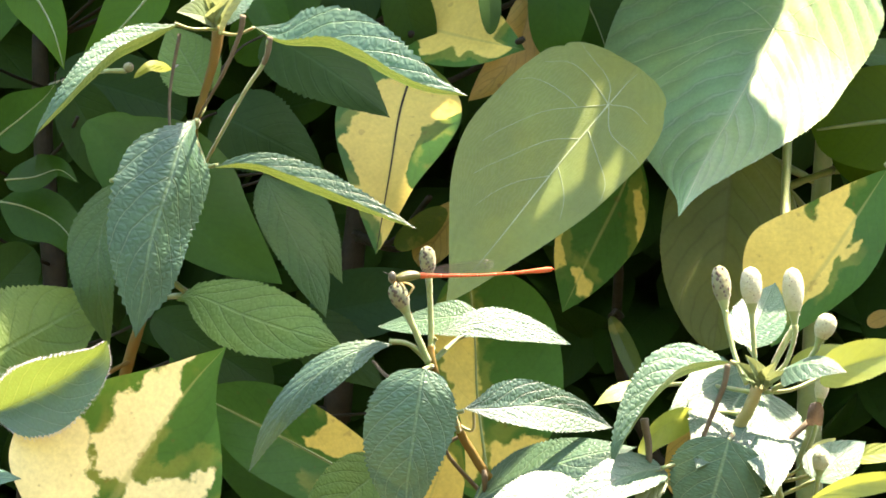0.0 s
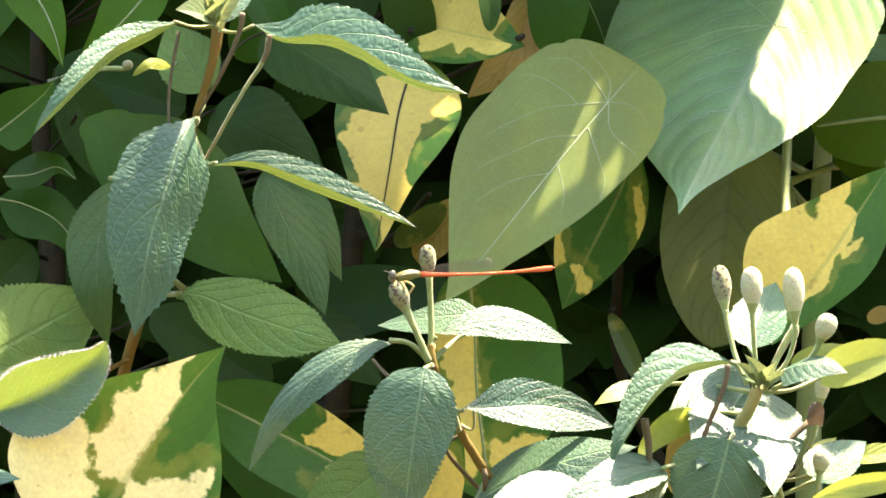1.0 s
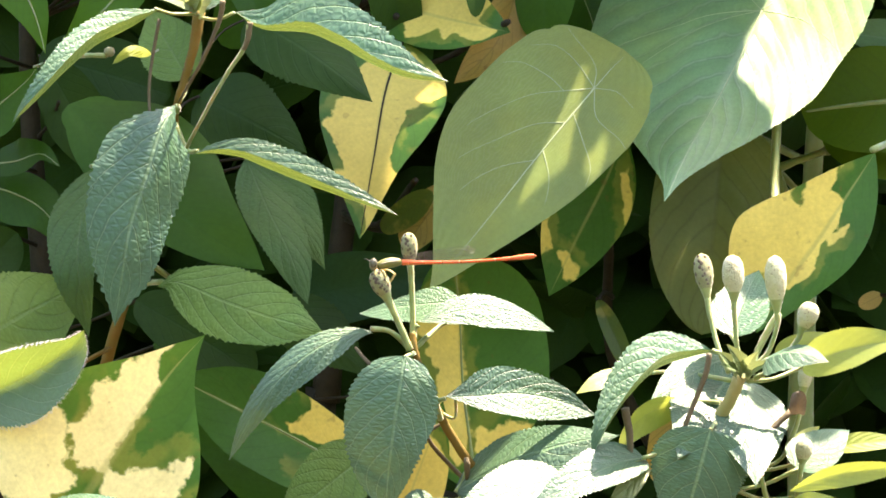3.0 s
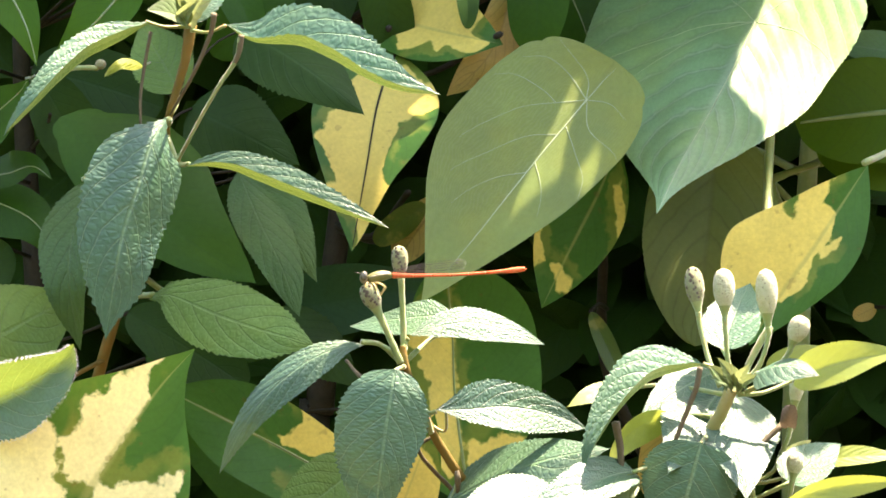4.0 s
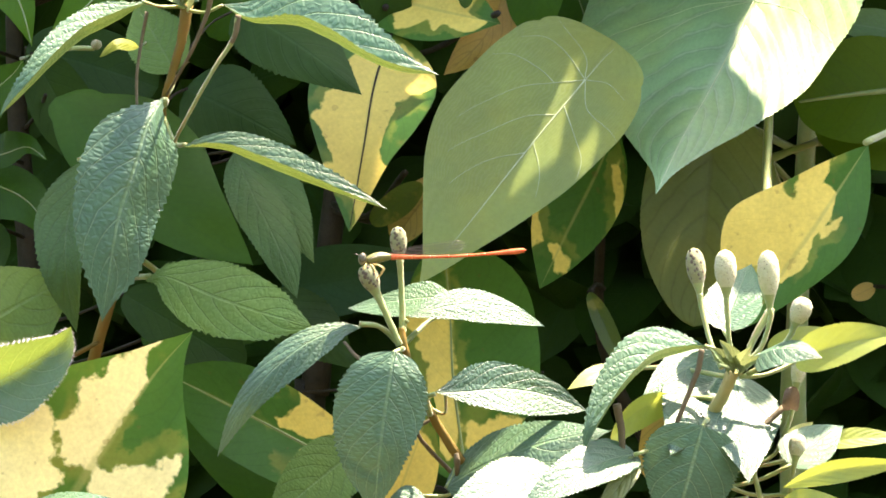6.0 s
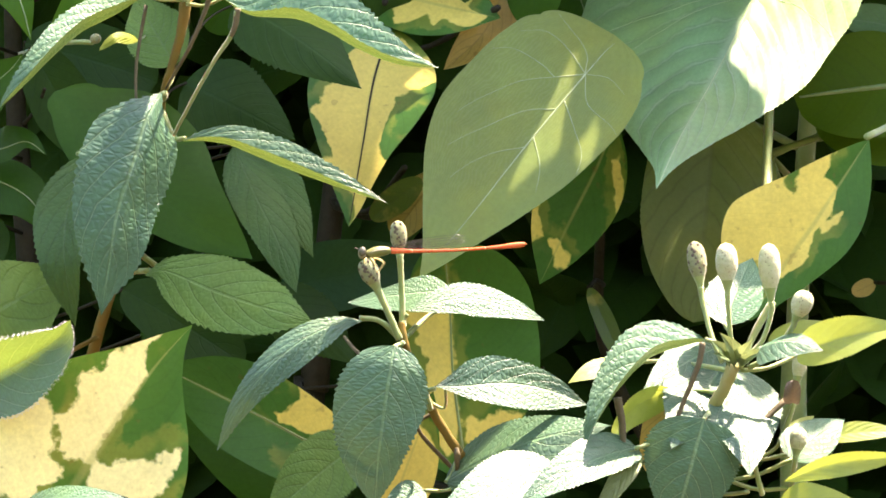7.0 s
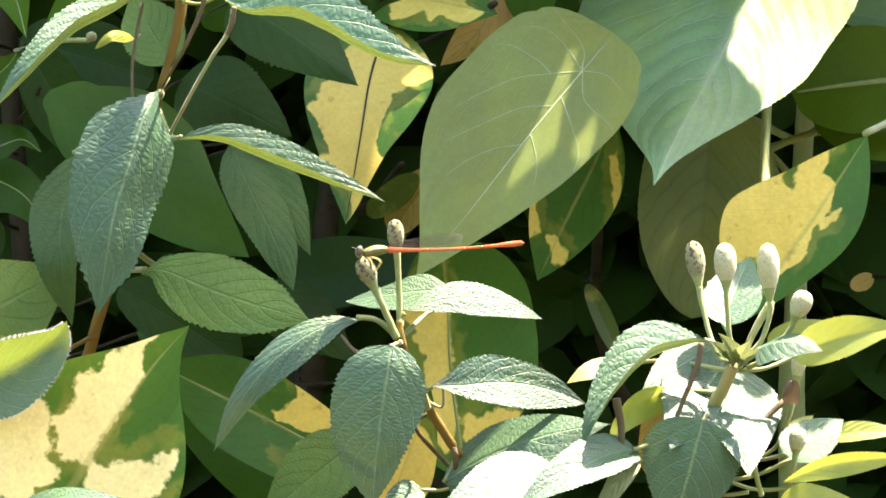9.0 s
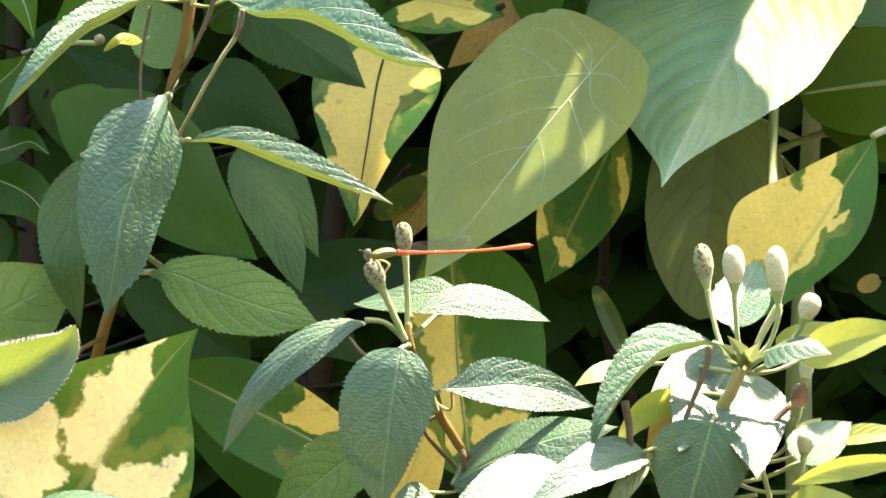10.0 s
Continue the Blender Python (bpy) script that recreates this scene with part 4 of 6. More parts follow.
spike(sprig_c, (0.0797, -0.039, 0.8659), (0.0904, -0.043, 0.8767), (0.0935, -0.045, 0.8843), 0.0051, stalk=0.0006, scars=0.02)
spike(sprig_c, (0.0892, -0.02, 0.8503), (0.0922, -0.021, 0.8611), (0.0933, -0.021, 0.8697), 0.0036, stalk=0.0006, scars=0.02)
spike(sprig_c, (0.0906, -0.025, 0.8366), (0.0915, -0.029, 0.8443), (0.0926, -0.029, 0.8512), 0.0042, stalk=0.0006, scars=0.02)
spike(sprig_c, (0.0832, -0.035, 0.8356), (0.0813, -0.039, 0.8424), (0.0796, -0.041, 0.8489), 0.0042, stalk=0.0006, scars=0.02)
tube("flower_stalk", sprig_c, [(0.0798, -0.025, 0.8667), (0.0813, -0.023, 0.8725), (0.0864, -0.021, 0.8814)], (0.0008, 0.0008, 0.001), GREEN_STEM)
tube("flower_stalk", sprig_c, [(0.0614, -0.043, 0.851), (0.0652, -0.045, 0.8606), (0.0678, -0.047, 0.8675), (0.0686, -0.048, 0.8722)], (0.0005, 0.0006, 0.0007, 0.0007), DRY)
tube("flower_stalk", sprig_c, [(0.0498, -0.041, 0.8441), (0.0497, -0.043, 0.8523), (0.0485, -0.045, 0.859)], (0.0006, 0.0009, 0.0011), DRY)
tube("flower_stalk", sprig_c, [(0.0706, -0.039, 0.8399), (0.079, -0.035, 0.8487), (0.0892, -0.031, 0.8582)], (0.0006, 0.0006, 0.0008), DRY)
leaf(sprig_c, (0.0903, -0.031, 0.8572), (0.0907, -0.033, 0.8628), 0.0048, (0, -1, 0.2), DRY_LEAF, "dry shrivelled bud", fold=30, arch=0.2, peak=0.5, full=0.4, rows=20, cols=5, wave=0.1)
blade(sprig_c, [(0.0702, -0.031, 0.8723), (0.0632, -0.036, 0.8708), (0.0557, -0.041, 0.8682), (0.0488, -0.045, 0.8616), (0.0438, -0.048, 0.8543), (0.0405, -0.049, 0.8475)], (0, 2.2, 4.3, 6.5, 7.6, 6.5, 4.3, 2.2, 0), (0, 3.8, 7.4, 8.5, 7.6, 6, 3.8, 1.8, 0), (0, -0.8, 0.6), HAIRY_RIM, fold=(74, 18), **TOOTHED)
leaf(sprig_c, (0.0747, -0.025, 0.876), (0.0822, -0.005, 0.8917), 0.0143, (-0.1, -1, 0.75), HAIRY, arch=0.05, fold=8, peak=0.5, full=0.45, teeth=34, tooth=0.09, quilt=0.00022, ribs=7, sweep=0.36, rows=110, cols=10, tail=1.12, wave=0.012)
leaf(sprig_c, (0.082, -0.045, 0.8708), (0.097, -0.055, 0.8703), 0.0141, (0.2, -1, 1.2), HAIRY, arch=0.14, fold=-16, peak=0.5, full=0.45, teeth=34, tooth=0.09, quilt=0.00022, ribs=7, sweep=0.36, rows=110, cols=10, tail=1.12, wave=0.012)
leaf(sprig_c, (0.0916, -0.031, 0.8688), (0.1184, -0.041, 0.8758), 0.0118, (0.0, -1, 0.5), LIME, arch=0.08, fold=12, peak=0.5, full=0.5, teeth=34, tooth=0.09, quilt=0.00006, ribs=7, sweep=0.36, rows=110, cols=10, tail=1.12, wave=0.012)
leaf(sprig_c, (0.0864, -0.001, 0.8707), (0.106, -0.001, 0.8746), 0.0067, (0.0, -1, 0.6), LIME, arch=0.1, fold=12, peak=0.5, full=0.5, teeth=34, tooth=0.09, quilt=0.00006, ribs=7, sweep=0.36, rows=110, cols=10, tail=1.12, wave=0.012)
leaf(sprig_c, (0.0768, -0.019, 0.8655), (0.0796, -0.051, 0.8404), 0.0224, (0.4, -1, 1.2), HAIRY, arch=0.06, fold=-10, peak=0.42, full=0.4, teeth=34, tooth=0.09, quilt=0.00022, ribs=7, sweep=0.36, rows=110, cols=10, tail=1.12, wave=0.012)
leaf(sprig_c, (0.0743, -0.019, 0.8655), (0.061, -0.047, 0.8468), 0.0217, (0.35, -1, 1.2), HAIRY, arch=0.06, fold=-8, peak=0.45, full=0.45, teeth=34, tooth=0.09, quilt=0.00022, ribs=7, sweep=0.36, rows=110, cols=10, tail=1.12, wave=0.012)
leaf(sprig_c, (0.0735, -0.013, 0.8702), (0.0545, -0.031, 0.8595), 0.0139, (0.4, -1, 1.2), HAIRY, arch=0.06, fold=-8, peak=0.45, full=0.45, teeth=34, tooth=0.09, quilt=0.00022, ribs=7, sweep=0.36, rows=110, cols=10, tail=1.12, wave=0.012)
leaf(sprig_c, (0.0512, -0.005, 0.8659), (0.0372, -0.015, 0.8615), 0.0074, (0.1, -1, 1.1), LIME, arch=0.1, fold=-8, peak=0.45, full=0.45, teeth=26, tooth=0.1, quilt=0.00025, ribs=7, sweep=0.34, rows=84, cols=8, tail=1.0, wave=0.012)
leaf(sprig_c, (0.069, -0.045, 0.854), (0.0607, -0.041, 0.8243), 0.0240, (0.0, -1, -0.3), HAIRY, arch=0.05, fold=-12, peak=0.42, full=0.4, teeth=34, tooth=0.09, quilt=0.00022, ribs=7, sweep=0.36, rows=110, cols=10, tail=1.12, wave=0.012)
blade(sprig_c, [(0.0632, -0.029, 0.8599), (0.0552, -0.033, 0.8578), (0.0497, -0.036, 0.8532), (0.0466, -0.039, 0.8468)], (0, 2.1, 3.9, 4.4, 4.2, 3.3, 2.1, 1, 0), (0, 1.5, 2.8, 3.1, 2.8, 2.1, 1.4, 0.6, 0), (0.2, -1, -0.3), LIME, fold=(10, 6), **dict(TOOTHED, quilt=0.00006))
leaf(sprig_c, (0.0611, -0.019, 0.8592), (0.0576, -0.021, 0.8392), 0.0101, (0.1, -1, 0.3), TAN, "yellowing leaf", arch=0.05, fold=8, peak=0.5, full=0.55, rows=40, cols=7, wave=0.012)
leaf(sprig_c, (0.053, -0.041, 0.8471), (0.0237, -0.065, 0.8335), 0.0131, (0.15, -1, 0.9), HAIRY, arch=0.1, fold=10, peak=0.42, full=0.5, teeth=34, tooth=0.09, quilt=0.00022, ribs=7, sweep=0.36, rows=110, cols=10, tail=1.12, wave=0.012)
leaf(sprig_c, (0.0347, -0.025, 0.841), (0.0052, -0.045, 0.8313), 0.0162, (0.1, -1, 1.0), HAIRY, arch=0.08, fold=8, peak=0.42, full=0.5, teeth=34, tooth=0.09, quilt=0.00022, ribs=7, sweep=0.36, rows=110, cols=10, tail=1.12, wave=0.012)
leaf(sprig_c, (0.0534, -0.043, 0.8462), (0.0415, -0.055, 0.8297), 0.0056, (0.3, -1, 0.4), HAIRY_BRIGHT, arch=0.1, fold=12, peak=0.45, full=0.5, teeth=26, tooth=0.1, quilt=0.00025, ribs=7, sweep=0.34, rows=84, cols=8, tail=1.0, wave=0.012)
leaf(sprig_c, (0.0905, -0.027, 0.8436), (0.104, -0.015, 0.8526), 0.0132, (0.0, -1, 1.0), HAIRY, arch=0.06, fold=10, peak=0.5, full=0.45, teeth=34, tooth=0.09, quilt=0.00022, ribs=7, sweep=0.36, rows=110, cols=10, tail=1.12, wave=0.012)
leaf(sprig_c, (0.0894, -0.021, 0.8475), (0.0967, -0.015, 0.8536), 0.0048, (0.0, -1, 0.8), LIME, arch=0.06, fold=10, peak=0.5, full=0.45, teeth=26, tooth=0.1, quilt=0.00025, ribs=7, sweep=0.34, rows=84, cols=8, tail=1.0, wave=0.012)
leaf(sprig_c, (0.0995, -0.015, 0.8484), (0.119, -0.015, 0.8494), 0.0061, (0.0, -1, 0.8), LIME, arch=0.06, fold=10, peak=0.45, full=0.5, teeth=26, tooth=0.1, quilt=0.00025, ribs=7, sweep=0.34, rows=84, cols=8, tail=1.0, wave=0.012)
blade(sprig_c, [(0.0882, -0.039, 0.8389), (0.0995, -0.042, 0.843), (0.1167, -0.047, 0.8452)], (0, 0.8, 1.6, 2.2, 2.4, 2.2, 1.6, 0.8, 0), (0, 1.1, 2.3, 3.2, 3.4, 2.9, 2, 1, 0), (0, -1, 0.2), LIME, fold=(8, 8), **dict(TOOTHED, quilt=0.00006))
leaf(sprig_c, (0.0871, -0.039, 0.8331), (0.1069, -0.049, 0.8335), 0.0096, (0.0, -1, 0.5), LIME, arch=0.1, fold=10, peak=0.5, full=0.5, teeth=34, tooth=0.09, quilt=0.00006, ribs=7, sweep=0.36, rows=110, cols=10, tail=1.12, wave=0.012)
leaf(sprig_c, (0.0754, -0.039, 0.8667), (0.0703, -0.047, 0.8729), 0.0046, (0.1, -1, 0.4), HAIRY_BRIGHT, arch=0.15, fold=24, peak=0.45, full=0.5, teeth=26, tooth=0.1, quilt=0.00025, ribs=7, sweep=0.34, rows=84, cols=8, tail=1.0, wave=0.012)
leaf(sprig_c, (0.0768, -0.039, 0.867), (0.0727, -0.047, 0.8745), 0.0051, (0.1, -1, 0.4), HAIRY_BRIGHT, arch=0.15, fold=24, peak=0.45, full=0.5, teeth=26, tooth=0.1, quilt=0.00025, ribs=7, sweep=0.34, rows=84, cols=8, tail=1.0, wave=0.012)
leaf(sprig_c, (0.0775, -0.039, 0.8673), (0.0805, -0.047, 0.8729), 0.0044, (0.1, -1, 0.4), HAIRY_BRIGHT, arch=0.15, fold=24, peak=0.45, full=0.5, teeth=26, tooth=0.1, quilt=0.00025, ribs=7, sweep=0.34, rows=84, cols=8, tail=1.0, wave=0.012)
leaf(sprig_c, (0.0782, -0.039, 0.8667), (0.0839, -0.047, 0.8702), 0.0040, (0.1, -1, 0.4), HAIRY_BRIGHT, arch=0.15, fold=24, peak=0.45, full=0.5, teeth=26, tooth=0.1, quilt=0.00025, ribs=7, sweep=0.34, rows=84, cols=8, tail=1.0, wave=0.012)
leaf(sprig_c, (0.0761, -0.039, 0.8665), (0.0711, -0.047, 0.8696), 0.0038, (0.1, -1, 0.4), HAIRY_BRIGHT, arch=0.15, fold=24, peak=0.45, full=0.5, teeth=26, tooth=0.1, quilt=0.00025, ribs=7, sweep=0.34, rows=84, cols=8, tail=1.0, wave=0.012)
petiole(sprig_c, [(0.076, -0.035, 0.8658), (0.0733, -0.035, 0.871), (0.0697, -0.035, 0.8727)], 0.00055)
petiole(sprig_c, [(0.077, -0.035, 0.8658), (0.0763, -0.029, 0.8726), (0.0747, -0.025, 0.8762)], 0.00055)
petiole(sprig_c, [(0.0777, -0.035, 0.8658), (0.0805, -0.039, 0.8689), (0.0824, -0.045, 0.8707)], 0.00055)
petiole(sprig_c, [(0.078, -0.035, 0.8653), (0.0845, -0.035, 0.8658), (0.0919, -0.031, 0.8688)], 0.00055)
petiole(sprig_c, [(0.0708, -0.035, 0.8551), (0.0697, -0.041, 0.8547), (0.069, -0.045, 0.8538)], 0.00055)
petiole(sprig_c, [(0.0695, -0.033, 0.8507), (0.0596, -0.041, 0.8489), (0.0526, -0.045, 0.8471)], 0.00055)
petiole(sprig_c, [(0.0682, -0.031, 0.8451), (0.0505, -0.025, 0.8421), (0.0345, -0.025, 0.841)], 0.00055)
petiole(sprig_c, [(0.0678, -0.025, 0.8366), (0.0736, -0.035, 0.8356), (0.0799, -0.039, 0.8365)], 0.00055)
petiole(sprig_c, [(0.0677, -0.027, 0.8381), (0.0809, -0.025, 0.8394), (0.0908, -0.027, 0.8436)], 0.00055)
petiole(sprig_c, [(0.0734, -0.033, 0.8596), (0.0682, -0.031, 0.8602), (0.0634, -0.029, 0.8599)], 0.00055)
petiole(sprig_c, [(0.0683, -0.029, 0.8437), (0.0856, -0.015, 0.8432), (0.0998, -0.015, 0.8484)], 0.00055)
petiole(sprig_c, [(0.0673, -0.027, 0.8353), (0.0777, -0.035, 0.8329), (0.0873, -0.039, 0.8331)], 0.00055)
petiole(sprig_c, [(0.0678, -0.029, 0.8395), (0.0853, -0.021, 0.8448), (0.0892, -0.02, 0.8503)], 0.00055)
petiole(sprig_c, [(0.0683, -0.029, 0.8423), (0.0809, -0.025, 0.8366), (0.0906, -0.025, 0.8366)], 0.00055)
petiole(sprig_c, [(0.0696, -0.031, 0.8506), (0.0654, -0.039, 0.8506), (0.0614, -0.043, 0.8507)], 0.00055)
petiole(sprig_c, [(0.0696, -0.031, 0.8492), (0.0569, -0.039, 0.844), (0.0498, -0.041, 0.8441)], 0.00055)
petiole(sprig_c, [(0.0757, -0.033, 0.8651), (0.062, -0.015, 0.8668), (0.0512, -0.005, 0.8659)], 0.00055)

# sprig that reaches in at the side

sprig_d = thing("lantana_bush", (-0.1264, 0.04, 0), "hairy-leaved sprig with backlit yellow-green leaf", "shrub", "flowering sprigs")
tube("stem", sprig_d, [(-0.1151, -0.045, 0.8592), (-0.1206, -0.035, 0.848), (-0.1256, -0.015, 0.8084), (-0.1264, 0.04, -0.01)], (0.0012, 0.0018, 0.0025, 0.006), STEM, sides=12)
blade(sprig_d, [(-0.1089, -0.045, 0.8601), (-0.0986, -0.048, 0.8647), (-0.0903, -0.051, 0.8692), (-0.0837, -0.053, 0.8738), (-0.0805, -0.055, 0.878)], (0, 4, 7.8, 9.1, 8.7, 6.8, 4.2, 1.9, 0), (0, 4.7, 9.5, 11.7, 12, 10.1, 7.3, 3.8, 0), (0, -1, 0), HAIRY_BACKLIT, "toothed leaf with its backlit upper half yellow-green", fold=(34, 32), **dict(TOOTHED, quilt=0.0001), fringe=1100)
leaf(sprig_d, (-0.1185, -0.045, 0.8429), (-0.1011, -0.055, 0.8449), 0.0096, (0.0, -1, 1.0), HAIRY, arch=0.08, fold=-10, peak=0.5, full=0.5, teeth=34, tooth=0.09, quilt=0.00022, ribs=7, sweep=0.36, rows=110, cols=10, tail=1.12, wave=0.012)
leaf(sprig_d, (-0.0967, -0.055, 0.8263), (-0.0665, -0.065, 0.8366), 0.0180, (0.0, -1, 1.0), HAIRY, arch=0.14, fold=-10, peak=0.5, full=0.5, teeth=34, tooth=0.09, quilt=0.00022, ribs=7, sweep=0.36, rows=110, cols=10, tail=1.12, wave=0.012)
petiole(sprig_d, [(-0.1151, -0.045, 0.859), (-0.1159, -0.045, 0.8581), (-0.1162, -0.045, 0.8576)], 0.0007)
petiole(sprig_d, [(-0.1213, -0.035, 0.8425), (-0.1198, -0.041, 0.8424), (-0.1184, -0.045, 0.8429)], 0.0007)
petiole(sprig_d, [(-0.1237, -0.025, 0.8228), (-0.1096, -0.045, 0.8238), (-0.0965, -0.055, 0.8263)], 0.0008)

# shaded leaves of the hairy bush further in
blade(sprig_a, [(-0.0677, 0.035, 0.887), (-0.062, 0.03, 0.8881), (-0.0506, 0.026, 0.8836), (-0.0406, 0.024, 0.8801), (-0.0321, 0.022, 0.8777), (-0.0256, 0.022, 0.8758)], (0, 1.9, 5.8, 9.4, 10.4, 9.4, 7.1, 3.2, 0), (0, 1.8, 6.1, 9.1, 9.7, 8.5, 6.4, 2.9, 0), (0.1, -1, 0.42), SHADY, fold=(-6, -8), **TOOTHED)
petiole(sprig_a, [(-0.0766, 0.06, 0.8844), (-0.0713, 0.045, 0.8875), (-0.0665, 0.035, 0.8882)], 0.0008)
leaf(sprig_a, (-0.1199, 0.02, 0.8689), (-0.0846, 0.04, 0.8886), 0.0317, (0.2, -1, 0.4), SHADY, arch=0.06, fold=-8, peak=0.5, full=0.5, teeth=34, tooth=0.09, quilt=0.00022, ribs=7, sweep=0.36, rows=110, cols=10, tail=1.12, wave=0.012)
petiole(sprig_a, [(-0.0808, 0.064, 0.871), (-0.1048, 0.05, 0.8596), (-0.1197, 0.021, 0.8689)], 0.0005, STEM)
blade(sprig_a, [(-0.0459, 0.052, 0.9195), (-0.0401, 0.042, 0.9069), (-0.0344, 0.036, 0.8956), (-0.0297, 0.034, 0.8826)], (0, 3.6, 6.5, 7.5, 7.2, 6.2, 4.6, 2, 0), (0, 3.2, 5.9, 6.7, 6.4, 5.6, 4.1, 1.8, 0), (0.3, -1, 0.2), BACK, fold=(-8, -8), **TOOTHED)
blade(sprig_a, [(-0.0415, 0.058, 0.919), (-0.0344, 0.05, 0.9076), (-0.0295, 0.044, 0.8991), (-0.0256, 0.042, 0.8912)], (0, 4.2, 7, 7.7, 6.7, 5.3, 3.3, 1.3, 0), (0, 3, 5, 5.3, 5, 4.1, 2.7, 1.2, 0), (0.3, -1, 0.2), BACK, fold=(-8, -8), **TOOTHED)
# hairy leaves in the near-black copy, their shade painted into the colour
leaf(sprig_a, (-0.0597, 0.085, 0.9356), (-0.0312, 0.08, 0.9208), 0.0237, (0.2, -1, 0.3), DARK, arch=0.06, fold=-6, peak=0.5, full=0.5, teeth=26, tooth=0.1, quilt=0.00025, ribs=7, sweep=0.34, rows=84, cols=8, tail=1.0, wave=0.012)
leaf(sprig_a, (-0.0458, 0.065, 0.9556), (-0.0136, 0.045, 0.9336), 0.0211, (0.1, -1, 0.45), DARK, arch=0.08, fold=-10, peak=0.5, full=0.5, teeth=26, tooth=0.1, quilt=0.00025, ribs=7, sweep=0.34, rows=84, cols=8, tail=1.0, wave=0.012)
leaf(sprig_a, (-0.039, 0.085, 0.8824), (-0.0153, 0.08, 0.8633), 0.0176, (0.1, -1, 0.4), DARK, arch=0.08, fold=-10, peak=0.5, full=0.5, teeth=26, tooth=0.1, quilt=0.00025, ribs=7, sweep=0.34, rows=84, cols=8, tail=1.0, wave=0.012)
petiole(sprig_a, [(-0.0651, 0.05, 0.9161), (-0.058, 0.058, 0.918), (-0.0459, 0.053, 0.9195)], 0.0004, WOOD)
petiole(sprig_a, [(-0.0657, 0.05, 0.9146), (-0.0576, 0.06, 0.9148), (-0.0416, 0.059, 0.919)], 0.0004, WOOD)
petiole(sprig_a, [(-0.0627, 0.028, 0.9308), (-0.0621, 0.07, 0.9338), (-0.0594, 0.085, 0.9356)], 0.0004, WOOD)
petiole(sprig_a, [(-0.0601, 0.024, 0.9393), (-0.053, 0.06, 0.9511), (-0.0456, 0.065, 0.9556)], 0.0003, WOOD)
petiole(sprig_a, [(-0.0734, 0.06, 0.8943), (-0.0566, 0.08, 0.8825), (-0.0387, 0.085, 0.8824)], 0.0007)

# sapling with big heart-shaped leaves

sapling = thing("broadleaf_sapling", (0.1004, 0.2, 0), "sapling with big matt heart-shaped leaves", "sapling")
tube("stem", sapling, [(0.1114, 0.2, 0.9791), (0.1083, 0.2, 0.9538), (0.1035, 0.2, 0.8749), (0.102, 0.2, 0.7644), (0.1004, 0.2, -0.01)], (0.002, 0.0025, 0.003, 0.004, 0.007), GREEN_STEM, sides=12)
blade(sapling, [(0.101, 0.128, 0.9833), (0.0884, 0.112, 0.9597), (0.0749, 0.088, 0.934), (0.065, 0.072, 0.9168), (0.0608, 0.064, 0.9083)], (0, 22, 26.1, 24.4, 22, 15.1, 7.3, 2.1, 0), (0, 45.1, 50.3, 49, 44.6, 32.6, 17.3, 4.2, 0), (0.1, -1, 0.62), HEART, "big heart-shaped leaf half in sun", fold=(-10, -30), veins=[[(0.308, 0.0), (0.473, -0.01), (0.647, 0.0), (0.885, 0.0), (0.981, -0.28)], [(0.308, 0.0), (0.402, 0.39), (0.517, 0.68), (0.64, 1.05)], [(0.308, 0.0), (0.35, 0.39), (0.411, 0.75), (0.491, 1.0)], [(0.308, 0.0), (0.26, 0.14), (0.221, 0.31), (0.19, 0.52)], [(0.308, 0.0), (0.198, -0.2), (0.122, -0.44)], [(0.308, 0.0), (0.276, -0.47), (0.308, -0.92)]], teeth=64, tooth=0.008, quilt=0.0008, ribs=13, sweep=0.26, rows=120, cols=18, thick=0.0002, blunt=True)
blade(sapling, [(0.0506, 0.078, 0.9476), (0.043, 0.074, 0.9375), (0.0287, 0.066, 0.9204), (0.015, 0.058, 0.9032), (0.0007, 0.05, 0.8859)], (0, 12.8, 16.6, 16.2, 14.5, 10.7, 6.2, 2.7, 0), (0, 18.6, 23.3, 24.8, 24.8, 20.1, 11.7, 4.1, 0), (0.1, -1, 0.4), OLIVE, "big olive-green leaf dappled with sun", fold=(4, 2), veins=[[(0.157, 0.0), (0.436, 0.0), (0.715, 0.0), (0.871, -0.0)], [(0.157, 0.0), (0.225, 0.24), (0.304, 0.48), (0.415, 0.66), (0.499, 0.78)], [(0.225, 0.24), (0.218, 0.46), (0.232, 0.77), (0.274, 0.93)], [(0.157, 0.0), (0.122, 0.37), (0.118, 0.69), (0.168, 0.88)], [(0.157, 0.0), (0.089, 0.22), (0.036, 1.01)], [(0.157, 0.0), (0.067, -0.04), (0.022, -0.13)], [(0.157, 0.0), (0.127, -0.35), (0.141, -0.73)], [(0.157, 0.0), (0.232, -0.32), (0.246, -0.79), (0.26, -0.98)], [(0.304, 0.0), (0.371, 0.24), (0.492, 0.46), (0.603, 0.72)], [(0.267, -0.01), (0.326, -0.44), (0.378, -0.79), (0.443, -0.97)], [(0.464, -0.0), (0.547, 0.25), (0.686, 0.56)], [(0.422, -0.01), (0.485, -0.4), (0.568, -0.73)]], quilt=0.0002, ribs=8, sweep=0.5, rows=100, cols=16, wave=0.006, thick=0.00022, blunt=True)
leaf(sapling, (0.0796, 0.16, 0.9318), (0.0731, 0.145, 0.8723), 0.0366, (0.1, -1, 0.1), OLIVE_SHADE, "large shaded olive leaf", fold=6, arch=0.03, peak=0.45, full=0.5, quilt=0.0003, rows=80, cols=12, teeth=40, tooth=0.02, ribs=8, wave=0.012)
